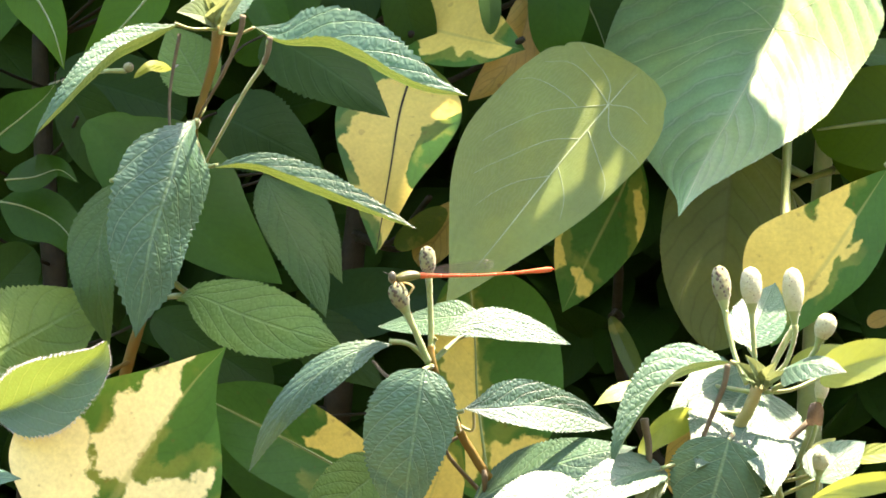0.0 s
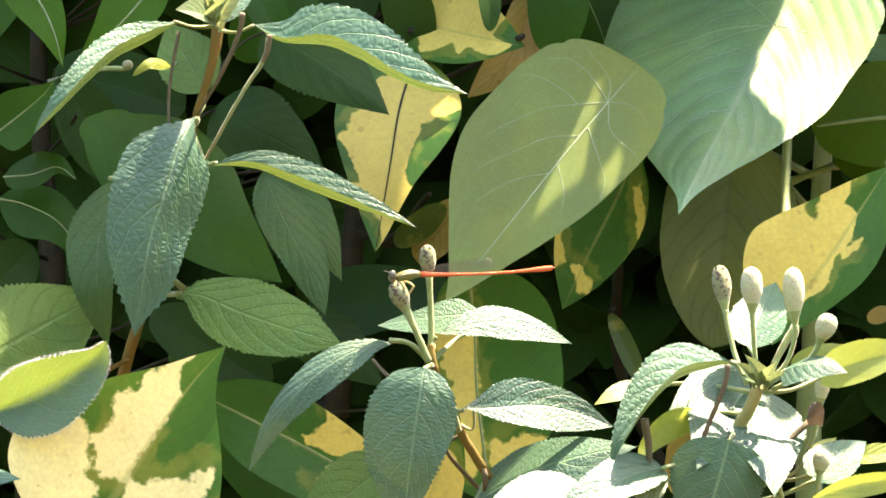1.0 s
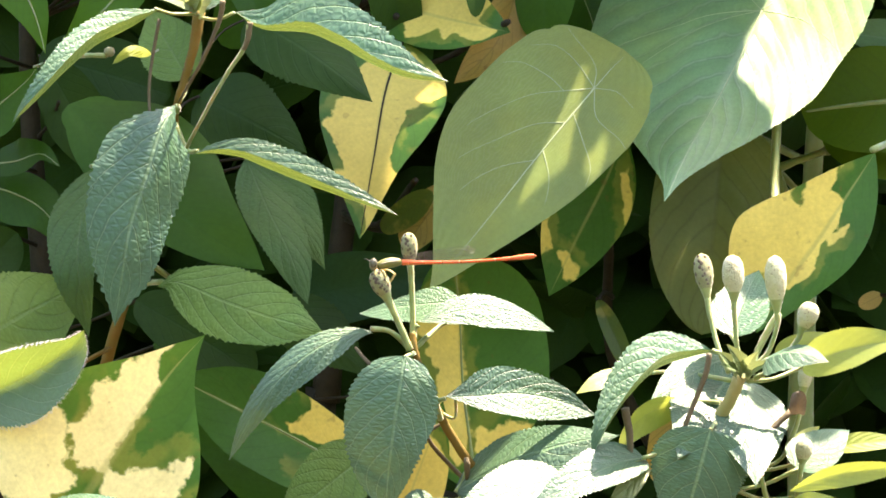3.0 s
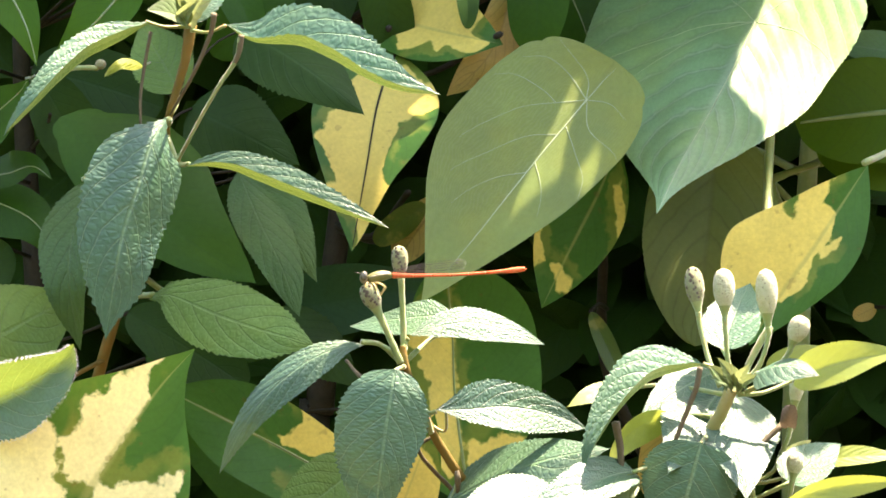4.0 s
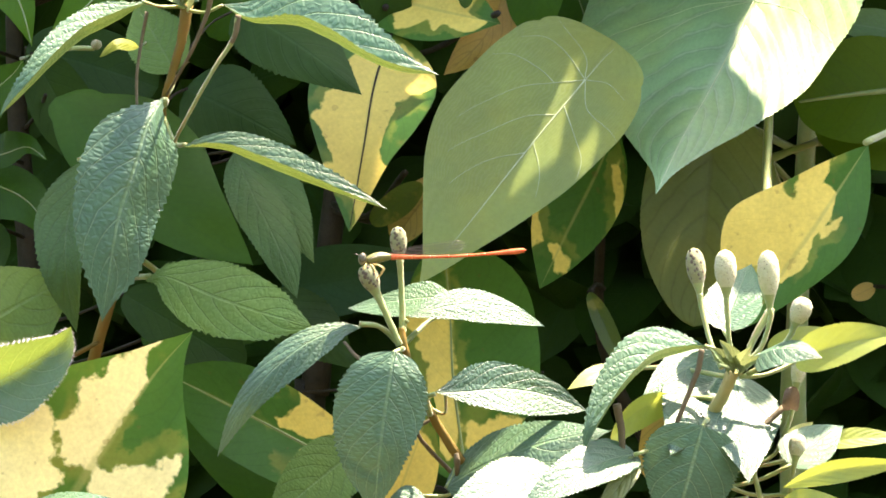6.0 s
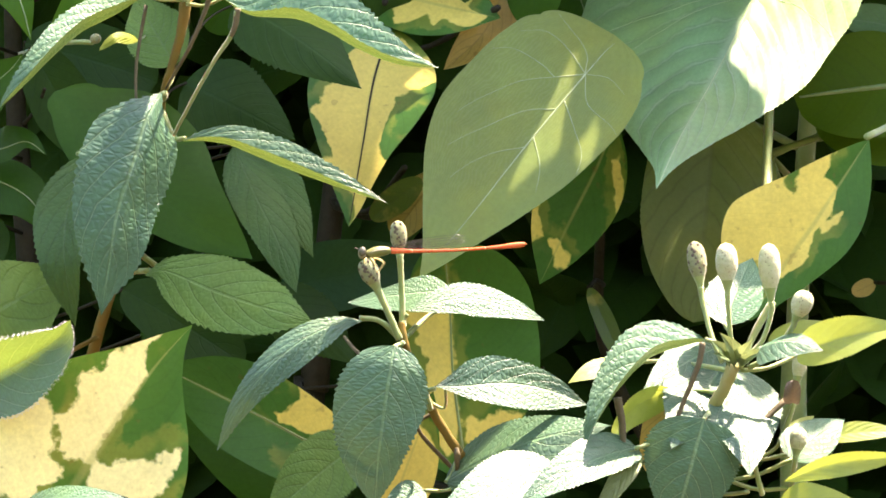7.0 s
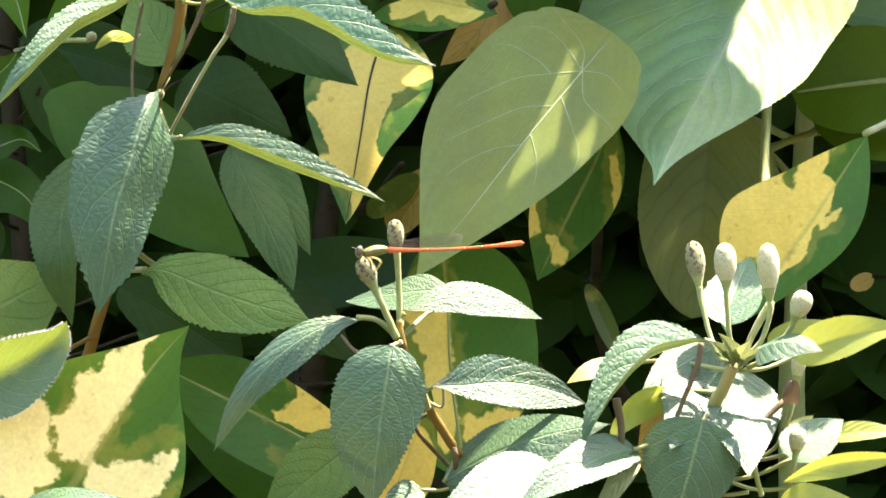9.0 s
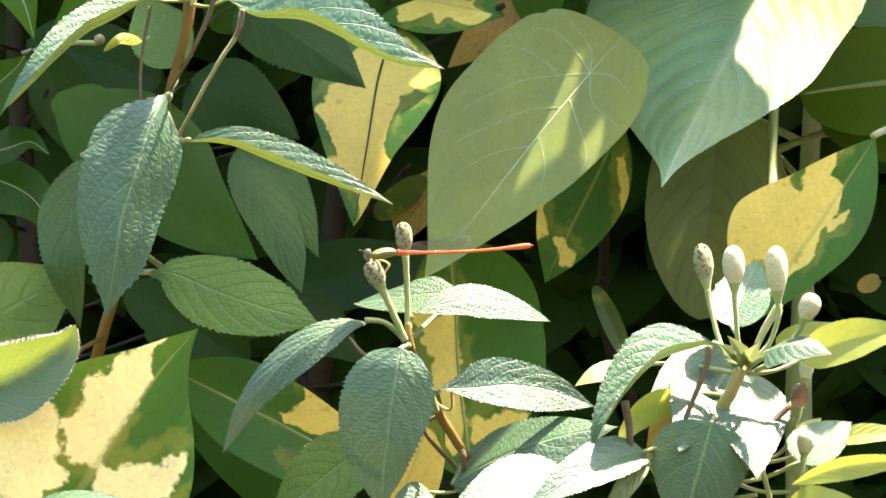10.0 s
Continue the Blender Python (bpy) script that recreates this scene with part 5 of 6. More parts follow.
leaf(sapling, (0.1414, 0.16, 0.9364), (0.1001, 0.15, 0.9321), 0.0306, (0.0, -1, 0.35), YELLOW_GREEN, "rounded green leaf with yellow midrib", fold=8, arch=0.04, peak=0.5, full=0.4, rows=60, cols=10, rib=0.0013, wave=0.012)
leaf(sapling, (0.1406, 0.17, 0.9219), (0.1059, 0.16, 0.9276), 0.0246, (0.0, -1, 0.3), YELLOW_GREEN, fold=8, arch=0.04, peak=0.5, full=0.4, rows=60, cols=10, wave=0.012)
leaf(sapling, (0.1344, 0.17, 0.9498), (0.1124, 0.165, 0.9536), 0.0129, (0.1, -1, 0.9), HEART, fold=8, arch=0.04, peak=0.5, full=0.5, rows=60, cols=10, wave=0.012)
blade(sapling, [(0.0363, 0.17, 0.9781), (0.0393, 0.17, 0.9689), (0.0431, 0.168, 0.9596), (0.0462, 0.165, 0.9496)], (0, 6.9, 10.8, 12, 11.1, 9.2, 6.2, 2.8, 0), (0, 7.4, 11.5, 12.8, 11.8, 9.8, 6.6, 3, 0), (0.2, -1, 0.1), GLOSSY, fold=(8, 8), wave=0.012, rib=0.0003)
leaf(sapling, (0.031, 0.115, 0.9799), (0.0301, 0.11, 0.9496), 0.0167, (0.0, -1, 0.2), GLOSSY, fold=8, arch=0.04, peak=0.5, full=0.5, rows=60, cols=10, wave=0.012)
petiole(sapling, [(0.1083, 0.2, 0.9507), (0.1008, 0.18, 0.961), (0.0885, 0.115, 0.9598)], 0.001)
petiole(sapling, [(0.107, 0.2, 0.9175), (0.0731, 0.19, 0.9331), (0.0486, 0.1, 0.9367), (0.0429, 0.076, 0.9375)], 0.001)
petiole(sapling, [(0.1051, 0.2, 0.9065), (0.0941, 0.17, 0.9172), (0.0796, 0.16, 0.9316)], 0.0009)
petiole(sapling, [(0.0917, 0.12, 0.9032), (0.092, 0.13, 0.9167), (0.094, 0.14, 0.955)], 0.0014)
petiole(sapling, [(0.0939, 0.165, 0.9169), (0.0998, 0.166, 0.9192), (0.1072, 0.168, 0.9217)], 0.0011)
petiole(sapling, [(0.1072, 0.168, 0.9217), (0.1158, 0.18, 0.9225), (0.1263, 0.2, 0.9213)], 0.0011)
petiole(sapling, [(0.1075, 0.2, 0.9459), (0.1274, 0.18, 0.9407), (0.1414, 0.16, 0.9364)], 0.001)
petiole(sapling, [(0.1099, 0.2, 0.9601), (0.1274, 0.18, 0.9532), (0.1344, 0.17, 0.9498)], 0.001)
petiole(sapling, [(0.1114, 0.2, 0.9791), (0.0805, 0.18, 0.9876), (0.037, 0.1, 0.9747)], 0.0012)
petiole(sapling, [(0.1114, 0.2, 0.9791), (0.0649, 0.18, 0.9938), (0.0313, 0.115, 0.9799)], 0.0012)
petiole(sapling, [(0.1043, 0.2, 0.8907), (0.0961, 0.15, 0.8955), (0.0917, 0.12, 0.9032)], 0.0014)
petiole(sapling, [(0.1051, 0.2, 0.9033), (0.098, 0.18, 0.909), (0.0939, 0.165, 0.9169)], 0.0011)

# shrub with cream and green leaves

croton = thing("variegated_shrub", (-0.0344, 0.2, 0), "shrub with smooth cream-and-green variegated leaves", "shrub")
tube("stem", croton, [(-0.023, 0.22, 0.9608), (-0.023, 0.22, 0.9225), (-0.0294, 0.22, 0.8587), (-0.0326, 0.22, 0.7629), (-0.0344, 0.2, -0.01)], (0.0022, 0.003, 0.004, 0.005, 0.009), WOOD, sides=12)
blade(croton, [(-0.0907, -0.046, 0.8227), (-0.0768, -0.042, 0.8438), (-0.0628, -0.038, 0.8647), (-0.0527, -0.035, 0.8763)], (0, 13.9, 26.4, 29.5, 25.7, 17.7, 8.3, 3.2, 0), (0, 12.9, 21.7, 23.7, 21.9, 16.5, 8.4, 2.7, 0), (0.1, -1, -0.15), VARIEGATED, "cream-blotched green leaf with a brown nick", fold=(4, 6), patches=[[(0.888, -1.01), (0.817, -0.46), (0.768, 0.0), (0.386, 0.01), (0.338, -0.21), (0.395, -0.29), (0.455, -0.49), (0.485, -0.42), (0.556, -0.5), (0.606, -0.72), (0.674, -0.75), (0.674, -0.62), (0.744, -0.87), (0.76, -0.68), (0.824, -1.16)], [(0.495, -0.65), (0.445, -0.46), (0.347, -0.31), (0.309, -0.15), (0.116, -0.31), (0.087, -1.3), (0.347, -1.1)], [(0.386, 0.01), (0.475, 0.37), (0.596, 0.86), (0.455, 0.84), (0.116, 0.29)]], quilt=0.0, rows=90, cols=20, wave=0.010)
leaf(croton, (-0.0795, -0.037, 0.865), (-0.0824, -0.04, 0.8613), 0.0026, (0.5, -1, 0.0), DRY_LEAF, "torn brown edge", rows=14, cols=4, peak=0.5, full=0.4, wave=0.1)
blade(croton, [(-0.0135, 0.075, 0.8362), (-0.0265, 0.072, 0.8431), (-0.0395, 0.07, 0.8502), (-0.0586, 0.07, 0.8598), (-0.0648, 0.072, 0.8626)], (0, 7.9, 11, 12.9, 13.2, 12.3, 8.7, 3.9, 0), (0, 6.5, 9, 10.5, 11.4, 11.6, 9, 4.4, 0), (0, -1, 0.3), VARIEGATED_SHADED, fold=(8, 10), patches=[[(0.407, 1.3), (0.467, 1.2), (0.401, 0.77), (0.467, 0.2), (0.433, 0.07), (0.274, 0.21), (0.064, 0.74), (0.191, 1.3), (0.323, 1.3)], [(0.329, -0.54), (0.287, -0.09), (0.153, 0.14), (0.096, -0.69), (0.268, -0.97)]], quilt=0.0, rows=90, cols=20, wave=0.010, rib=0.0004)
blade(croton, [(0.0129, 0.085, 0.8327), (0.0106, 0.085, 0.8481), (0.0089, 0.086, 0.8627), (0.0083, 0.087, 0.8773), (0.0066, 0.085, 0.8963)], (0, 7.5, 11.2, 12.9, 13.5, 12.9, 10.8, 6.9, 0), (0, 9.1, 15.4, 21.2, 22.8, 22.2, 19.7, 12.9, 0), (0.1, -1, 0.15), VARIEGATED_SHADED, fold=(6, 8), patches=[[(0.793, 0.04), (0.786, -0.85), (0.702, -0.91), (0.651, -0.92), (0.611, -0.62), (0.567, -0.73), (0.501, -0.46), (0.393, -0.58), (0.336, -0.46), (0.29, -0.85), (0.213, -0.77), (0.11, -0.44), (0.177, -0.03), (0.427, 0.0)], [(0.165, -0.02), (0.249, 0.19), (0.219, 0.3), (0.278, 0.53), (0.249, 0.98), (0.122, 1.0), (0.049, 0.57)]], quilt=0.0, rows=90, cols=20, wave=0.010, rib=0.0005)
blade(croton, [(-0.0074, 0.06, 0.8239), (-0.0038, 0.058, 0.8348), (0.0016, 0.055, 0.8494), (0.0042, 0.053, 0.8573)], (0, 3.6, 6.9, 8, 7.5, 6, 3.7, 1.7, 0), (0, 3.7, 7.1, 8.3, 7.7, 6.2, 3.9, 1.8, 0), (0, -1, 0.3), VARIEGATED_SHADED, fold=(8, 8), patches=[[(0.608, -0.93), (0.442, -0.69), (0.236, -1.23), (0.055, -0.27), (0.27, 1.01), (0.513, 1.24), (0.675, 0.69), (0.754, -0.21)]], quilt=0.0, rows=90, cols=20, wave=0.010)
blade(croton, [(-0.0065, 0.1, 0.9507), (-0.011, 0.09, 0.9373), (-0.0139, 0.08, 0.9197), (-0.0174, 0.072, 0.8987)], (0, 8.9, 14.8, 16.3, 13, 7.7, 4.4, 2.2, 0), (0, 8.8, 13.9, 16.4, 15.2, 11.7, 7, 2.9, 0), (0, -1, 0.4), VARIEGATED_SHADED, "cream leaf with a thin dark midrib", fold=(6, 6), patches=[[(0.159, 0.5), (0.292, 0.64), (0.363, 0.64), (0.454, 0.76), (0.506, 0.95), (0.596, 0.76), (0.692, 0.73), (0.743, 1.15), (0.825, 0.5), (0.99, -1.11), (0.887, -1.3), (0.683, -1.04), (0.624, -0.47), (0.471, -0.39), (0.395, -0.41), (0.285, -1.06), (0.159, -1.24), (0.083, -0.54)]], quilt=0.0, rows=90, cols=20, wave=0.010, rib=0.0004, vein_material=WOOD)
blade(croton, [(-0.0155, 0.112, 0.9621), (0.0024, 0.1, 0.9566), (0.0215, 0.088, 0.9522)], (0, 6.1, 11, 13, 13, 10.7, 6.9, 3.1, 0), (0, 5.1, 8.5, 10.1, 10.5, 9.1, 6.1, 2.5, 0), (0.1, -1, 0.35), VARIEGATED_SHADED, fold=(8, 6), patches=[[(0.252, -0.47), (0.313, 0.4), (0.386, 0.9), (0.46, 0.66), (0.547, 0.34), (0.611, 0.67), (0.663, 0.42), (0.727, 0.6), (0.857, 0.86), (0.909, 0.04), (0.753, -0.18), (0.831, -1.3), (0.547, -1.3), (0.228, -1.15)]], quilt=0.0, rows=90, cols=20, wave=0.010)
blade(croton, [(0.0238, 0.118, 0.9704), (0.0216, 0.116, 0.9584), (0.0164, 0.114, 0.948), (0.0067, 0.112, 0.9393)], (0, 3.2, 5.7, 6.7, 6.4, 5.4, 3.8, 1.9, 0), (0, 2.7, 4.9, 5.8, 6.1, 5.5, 4, 1.8, 0), (0.2, -1, 0.3), TAN, "curled tan fading leaf", fold=(24, 10), wave=0.04)
leaf(croton, (0.0116, 0.095, 0.9745), (0.0124, 0.09, 0.9562), 0.0062, (0.2, -1, 0.3), DARK, fold=10, arch=0.05, peak=0.5, full=0.5, rows=40, cols=8, wave=0.012)
leaf(croton, (-0.0125, 0.1, 0.9747), (-0.0058, 0.105, 0.948), 0.0137, (0.0, -1, 0.3), DARK, fold=10, arch=0.05, peak=0.5, full=0.5, rows=40, cols=8, wave=0.012)
blade(croton, [(-0.036, 0.1, 0.8829), (-0.0228, 0.1, 0.8851), (-0.0095, 0.1, 0.8873), (0.0053, 0.1, 0.8888)], (0, 5.9, 9.2, 9.7, 8.9, 7.4, 5.3, 2.4, 0), (0, 5.6, 8.7, 9.4, 8.7, 7.2, 5, 2.2, 0), (0, -1, 0.2), TEAL, fold=(8, 8), wave=0.012)
leaf(croton, (0.0009, 0.12, 0.9107), (-0.0127, 0.125, 0.9002), 0.0076, (0.0, -1, 0.0), MOTTLED, fold=8, arch=0.04, peak=0.5, full=0.5, rows=40, cols=8, wave=0.012)
leaf(croton, (0.0054, 0.12, 0.9122), (-0.0067, 0.125, 0.8956), 0.0109, (0.0, -1, 0.3), TAN, fold=8, arch=0.04, peak=0.5, full=0.5, rows=40, cols=8, wave=0.012)
leaf(croton, (-0.0213, 0.09, 0.8201), (-0.063, 0.095, 0.8556), 0.0219, (0.0, -1, 0.4), GLOSSY, fold=8, arch=0.04, peak=0.5, full=0.5, rows=50, cols=10, wave=0.012)
petiole(croton, [(-0.0259, 0.22, 0.8028), (-0.0713, 0.19, 0.8013), (-0.1008, -0.055, 0.8121)], 0.0009, WOOD)
petiole(croton, [(-0.0259, 0.22, 0.8323), (-0.0179, 0.19, 0.8303), (-0.0094, 0.075, 0.8318)], 0.0009, WOOD)
petiole(croton, [(-0.0259, 0.22, 0.8323), (-0.0085, 0.19, 0.8303), (0.0083, 0.085, 0.8314)], 0.0009, WOOD)
petiole(croton, [(-0.0259, 0.22, 0.8156), (-0.0116, 0.19, 0.8138), (0.0023, 0.06, 0.8172)], 0.0009, WOOD)
petiole(croton, [(-0.0259, 0.22, 0.9512), (-0.0173, 0.19, 0.9472), (-0.0083, 0.1, 0.9568)], 0.0009, WOOD)
petiole(croton, [(-0.0259, 0.22, 0.9592), (-0.0116, 0.19, 0.9677), (0.0024, 0.115, 0.9768)], 0.0009, WOOD)
petiole(croton, [(-0.0259, 0.22, 0.9592), (0.0025, 0.19, 0.9614), (0.0295, 0.118, 0.971)], 0.0009, WOOD)
petiole(croton, [(-0.0259, 0.22, 0.9592), (-0.0067, 0.19, 0.9661), (0.0116, 0.095, 0.9745)], 0.0009, WOOD)
petiole(croton, [(-0.0259, 0.22, 0.9496), (-0.0018, 0.19, 0.9457), (0.0208, 0.085, 0.9548)], 0.0009, WOOD)
petiole(croton, [(-0.0259, 0.22, 0.9592), (-0.0195, 0.19, 0.9661), (-0.0125, 0.1, 0.9747)], 0.0009, WOOD)
petiole(croton, [(-0.0259, 0.22, 0.8714), (-0.032, 0.19, 0.8688), (-0.0364, 0.1, 0.8823)], 0.0009, WOOD)
petiole(croton, [(-0.0259, 0.22, 0.9049), (-0.0148, 0.19, 0.9017), (-0.0036, 0.12, 0.9137)], 0.0009, WOOD)
petiole(croton, [(-0.0259, 0.22, 0.9034), (-0.01, 0.19, 0.9002), (0.0054, 0.12, 0.9122)], 0.0009, WOOD)
petiole(croton, [(-0.0259, 0.22, 0.8204), (-0.0242, 0.19, 0.8185), (-0.0213, 0.09, 0.8201)], 0.0009, WOOD)

croton_right = thing("variegated_shrub", (0.129, 0.17, 0), "smaller shrub with yellow-blotched green leaves", "shrub")
tube("stem", croton_right, [(0.1291, 0.12, 0.9363), (0.1321, 0.14, 0.8757), (0.1321, 0.16, 0.7674), (0.1290, 0.17, -0.01)], (0.002, 0.003, 0.004, 0.008), WOOD, sides=12)
blade(croton_right, [(0.115, 0.066, 0.9208), (0.1079, 0.063, 0.9102), (0.0999, 0.06, 0.898), (0.0918, 0.058, 0.8866), (0.0843, 0.056, 0.8748)], (0, 3.5, 7.6, 10.6, 10.9, 8.8, 5.9, 2.6, 0), (0, 3.2, 7.5, 12.5, 17.7, 20.3, 16, 7.3, 0), (-0.1, -1, -0.12), VARIEGATED_SHADED, "yellow-blotched leaf with green margins", fold=(10, 8), patches=[[(0.106, 1.3), (0.198, 0.56), (0.272, 0.44), (0.266, -0.01), (0.379, -0.18), (0.499, -0.1), (0.658, -0.39), (0.753, -0.15), (0.778, 0.34), (0.899, 1.3), (0.74, 1.3), (0.447, 1.3), (0.272, 1.3), (0.4, 0.86), (0.406, 0.62), (0.319, 0.91), (0.198, 1.3)], [(0.352, -0.41), (0.4, -0.45), (0.493, -0.24), (0.453, -0.19)]], quilt=0.0, rows=90, cols=20, wave=0.010)
blade(croton_right, [(0.052, 0.115, 0.9264), (0.0468, 0.112, 0.9138), (0.0393, 0.108, 0.899), (0.0316, 0.105, 0.8833)], (0, 3, 6.7, 9.3, 9.9, 8.7, 6, 2.7, 0), (0, 4.5, 8.4, 11.4, 12, 10.5, 7.2, 3, 0), (0.1, -1, 0.2), VARIEGATED_SHADED, "yellow-mottled leaf in shade", fold=(8, 8), patches=[[(0.217, -0.3), (0.181, -0.7), (0.561, -1.3), (0.615, -1.3)], [(0.714, 1.23), (0.624, 0.87), (0.751, 0.55), (0.843, 1.05)], [(0.769, 0.4), (0.733, 0.07), (0.862, -1.01), (0.871, -0.31)]], wave=0.012)
leaf(croton_right, (0.0448, 0.125, 0.882), (0.0537, 0.12, 0.8624), 0.0055, (0.0, -1, 0.2), MOTTLED, fold=8, arch=0.04, peak=0.5, full=0.5, rows=40, cols=8, wave=0.012)
petiole(croton_right, [(0.1294, 0.12, 0.9273), (0.1217, 0.06, 0.9249), (0.1117, 0.02, 0.9212)], 0.0009)
tube("branch", croton_right, [(0.1336, 0.18, 0.7737), (0.0828, 0.23, 0.8103), (0.0523, 0.23, 0.8584), (0.0491, 0.2, 0.8986), (0.0475, 0.16, 0.9202)], (0.003, 0.0022, 0.0018, 0.0014, 0.001), WOOD)
petiole(croton_right, [(0.0478, 0.165, 0.9172), (0.0476, 0.14, 0.9208), (0.046, 0.115, 0.9212)], 0.0008, WOOD)
petiole(croton_right, [(0.0503, 0.215, 0.8811), (0.0475, 0.17, 0.8831), (0.0448, 0.125, 0.882)], 0.0007, WOOD)

# shrub with smooth glossy leaves

glossy = thing("glossy_shrub", (-0.105, 0.19, 0), "shrub with smooth glossy dark green leaves", "shrub")
tube("stem", glossy, [(-0.114, 0.22, 0.9608), (-0.1124, 0.22, 0.9225), (-0.1076, 0.22, 0.8587), (-0.1076, 0.22, 0.7629), (-0.1050, 0.19, -0.01)], (0.0022, 0.003, 0.004, 0.005, 0.009), WOOD, sides=12)
blade(glossy, [(-0.0912, 0.052, 0.933), (-0.0798, 0.044, 0.9212), (-0.0623, 0.036, 0.9049), (-0.0407, 0.034, 0.8911)], (0, 10.1, 18.1, 20.8, 20.5, 16.9, 10.7, 4.6, 0), (0, 4.8, 8.4, 10.3, 10.3, 9, 6.4, 2.9, 0), (0.1, -1, 0.35), GLOSSY_BROAD, "broad smooth leaf with a pale margin", fold=(-4, 10), wave=0.012, curl=0.1, blunt=True)
petiole(glossy, [(-0.1108, 0.22, 0.926), (-0.1036, 0.17, 0.93), (-0.0935, 0.05, 0.9337)], 0.0005, WOOD)
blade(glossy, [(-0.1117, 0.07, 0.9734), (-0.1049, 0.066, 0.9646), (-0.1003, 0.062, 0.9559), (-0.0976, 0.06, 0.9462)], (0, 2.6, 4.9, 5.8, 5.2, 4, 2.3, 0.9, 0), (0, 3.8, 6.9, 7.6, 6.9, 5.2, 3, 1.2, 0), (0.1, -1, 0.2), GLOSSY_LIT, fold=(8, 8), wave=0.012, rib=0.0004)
petiole(glossy, [(-0.1108, 0.22, 0.9592), (-0.1166, 0.17, 0.9793), (-0.1192, 0.07, 0.9807)], 0.0005, WOOD)
leaf(glossy, (-0.1258, 0.08, 0.9517), (-0.1111, 0.08, 0.9679), 0.0135, (0.1, -1, 0.3), GLOSSY, rows=56, cols=10, fold=8, arch=0.05, peak=0.5, full=0.5, wave=0.012)
petiole(glossy, [(-0.1108, 0.22, 0.9448), (-0.1197, 0.17, 0.9483), (-0.1258, 0.08, 0.9517)], 0.0005, WOOD)
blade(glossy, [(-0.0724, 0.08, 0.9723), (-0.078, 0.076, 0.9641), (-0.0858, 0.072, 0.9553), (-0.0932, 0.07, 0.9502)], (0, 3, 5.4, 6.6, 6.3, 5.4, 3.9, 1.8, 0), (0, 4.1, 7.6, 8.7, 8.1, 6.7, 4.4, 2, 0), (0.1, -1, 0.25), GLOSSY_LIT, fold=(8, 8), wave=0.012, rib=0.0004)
petiole(glossy, [(-0.1108, 0.22, 0.9592), (-0.0903, 0.17, 0.9731), (-0.0698, 0.08, 0.9753)], 0.0005, WOOD)
blade(glossy, [(-0.1166, 0.075, 0.9286), (-0.1089, 0.07, 0.9343), (-0.1028, 0.066, 0.9393), (-0.1001, 0.065, 0.9429)], (0, 3.8, 6.8, 7.6, 6.7, 5.1, 3.3, 1.5, 0), (0, 4.3, 7.8, 8.6, 7.6, 5.9, 3.8, 1.7, 0), (0.1, -1, 0.5), GLOSSY, fold=(8, 8), wave=0.012, rib=0.0003)
petiole(glossy, [(-0.1108, 0.22, 0.9161), (-0.1197, 0.17, 0.9203), (-0.1254, 0.075, 0.9251)], 0.0005, WOOD)
blade(glossy, [(-0.1145, 0.085, 0.9181), (-0.1068, 0.08, 0.9187), (-0.0999, 0.076, 0.9206), (-0.0947, 0.074, 0.9172)], (0, 3.2, 5.1, 6.1, 5.7, 4.1, 2.2, 1, 0), (0, 2.6, 4, 4.3, 3.6, 2.5, 1.5, 0.7, 0), (0.1, -1, 0.6), GLOSSY, fold=(12, -8), wave=0.02, rib=0.0003)
petiole(glossy, [(-0.1108, 0.22, 0.9065), (-0.119, 0.17, 0.911), (-0.1247, 0.085, 0.9164)], 0.0005, WOOD)
blade(glossy, [(-0.1164, 0.09, 0.9125), (-0.1087, 0.086, 0.9108), (-0.0997, 0.082, 0.906), (-0.0934, 0.08, 0.8965)], (0, 3.7, 6.5, 7.5, 7.2, 5.8, 3.7, 1.7, 0), (0, 3.8, 7.1, 8, 7.4, 5.9, 3.8, 1.8, 0), (0.1, -1, 0.4), GLOSSY, fold=(-8, -14), wave=0.012, rib=0.0003)
petiole(glossy, [(-0.1108, 0.22, 0.8954), (-0.1174, 0.17, 0.9002), (-0.1221, 0.09, 0.9061)], 0.0005, WOOD)
leaf(glossy, (-0.1005, 0.1, 0.9449), (-0.0848, 0.1, 0.9165), 0.0170, (0.1, -1, 0.3), DARK, rows=56, cols=10, fold=8, arch=0.05, peak=0.5, full=0.5, wave=0.012)
petiole(glossy, [(-0.1108, 0.22, 0.9369), (-0.1058, 0.17, 0.9405), (-0.1005, 0.1, 0.9449)], 0.0005, WOOD)
leaf(glossy, (-0.0334, 0.1, 0.9747), (-0.0543, 0.1, 0.9493), 0.0182, (0.1, -1, 0.3), GLOSSY, rows=56, cols=10, fold=8, arch=0.05, peak=0.5, full=0.5, wave=0.012)
petiole(glossy, [(-0.1108, 0.22, 0.9592), (-0.0709, 0.17, 0.9716), (-0.0334, 0.1, 0.9747)], 0.0005, WOOD)
leaf(glossy, (-0.1026, 0.11, 0.9466), (-0.0681, 0.11, 0.9361), 0.0206, (0.1, -1, 0.3), DARK, rows=56, cols=10, fold=8, arch=0.05, peak=0.5, full=0.5, wave=0.012)
petiole(glossy, [(-0.1108, 0.22, 0.9385), (-0.1066, 0.17, 0.9421), (-0.1026, 0.11, 0.9466)], 0.0005, WOOD)
leaf(glossy, (-0.0762, 0.09, 0.8824), (-0.0449, 0.085, 0.8632), 0.0177, (0.1, -1, 0.4), DARK, rows=56, cols=10, fold=8, arch=0.05, peak=0.5, full=0.5, wave=0.012)
petiole(glossy, [(-0.1108, 0.22, 0.8698), (-0.0934, 0.17, 0.8753), (-0.0762, 0.09, 0.8824)], 0.0005, WOOD)
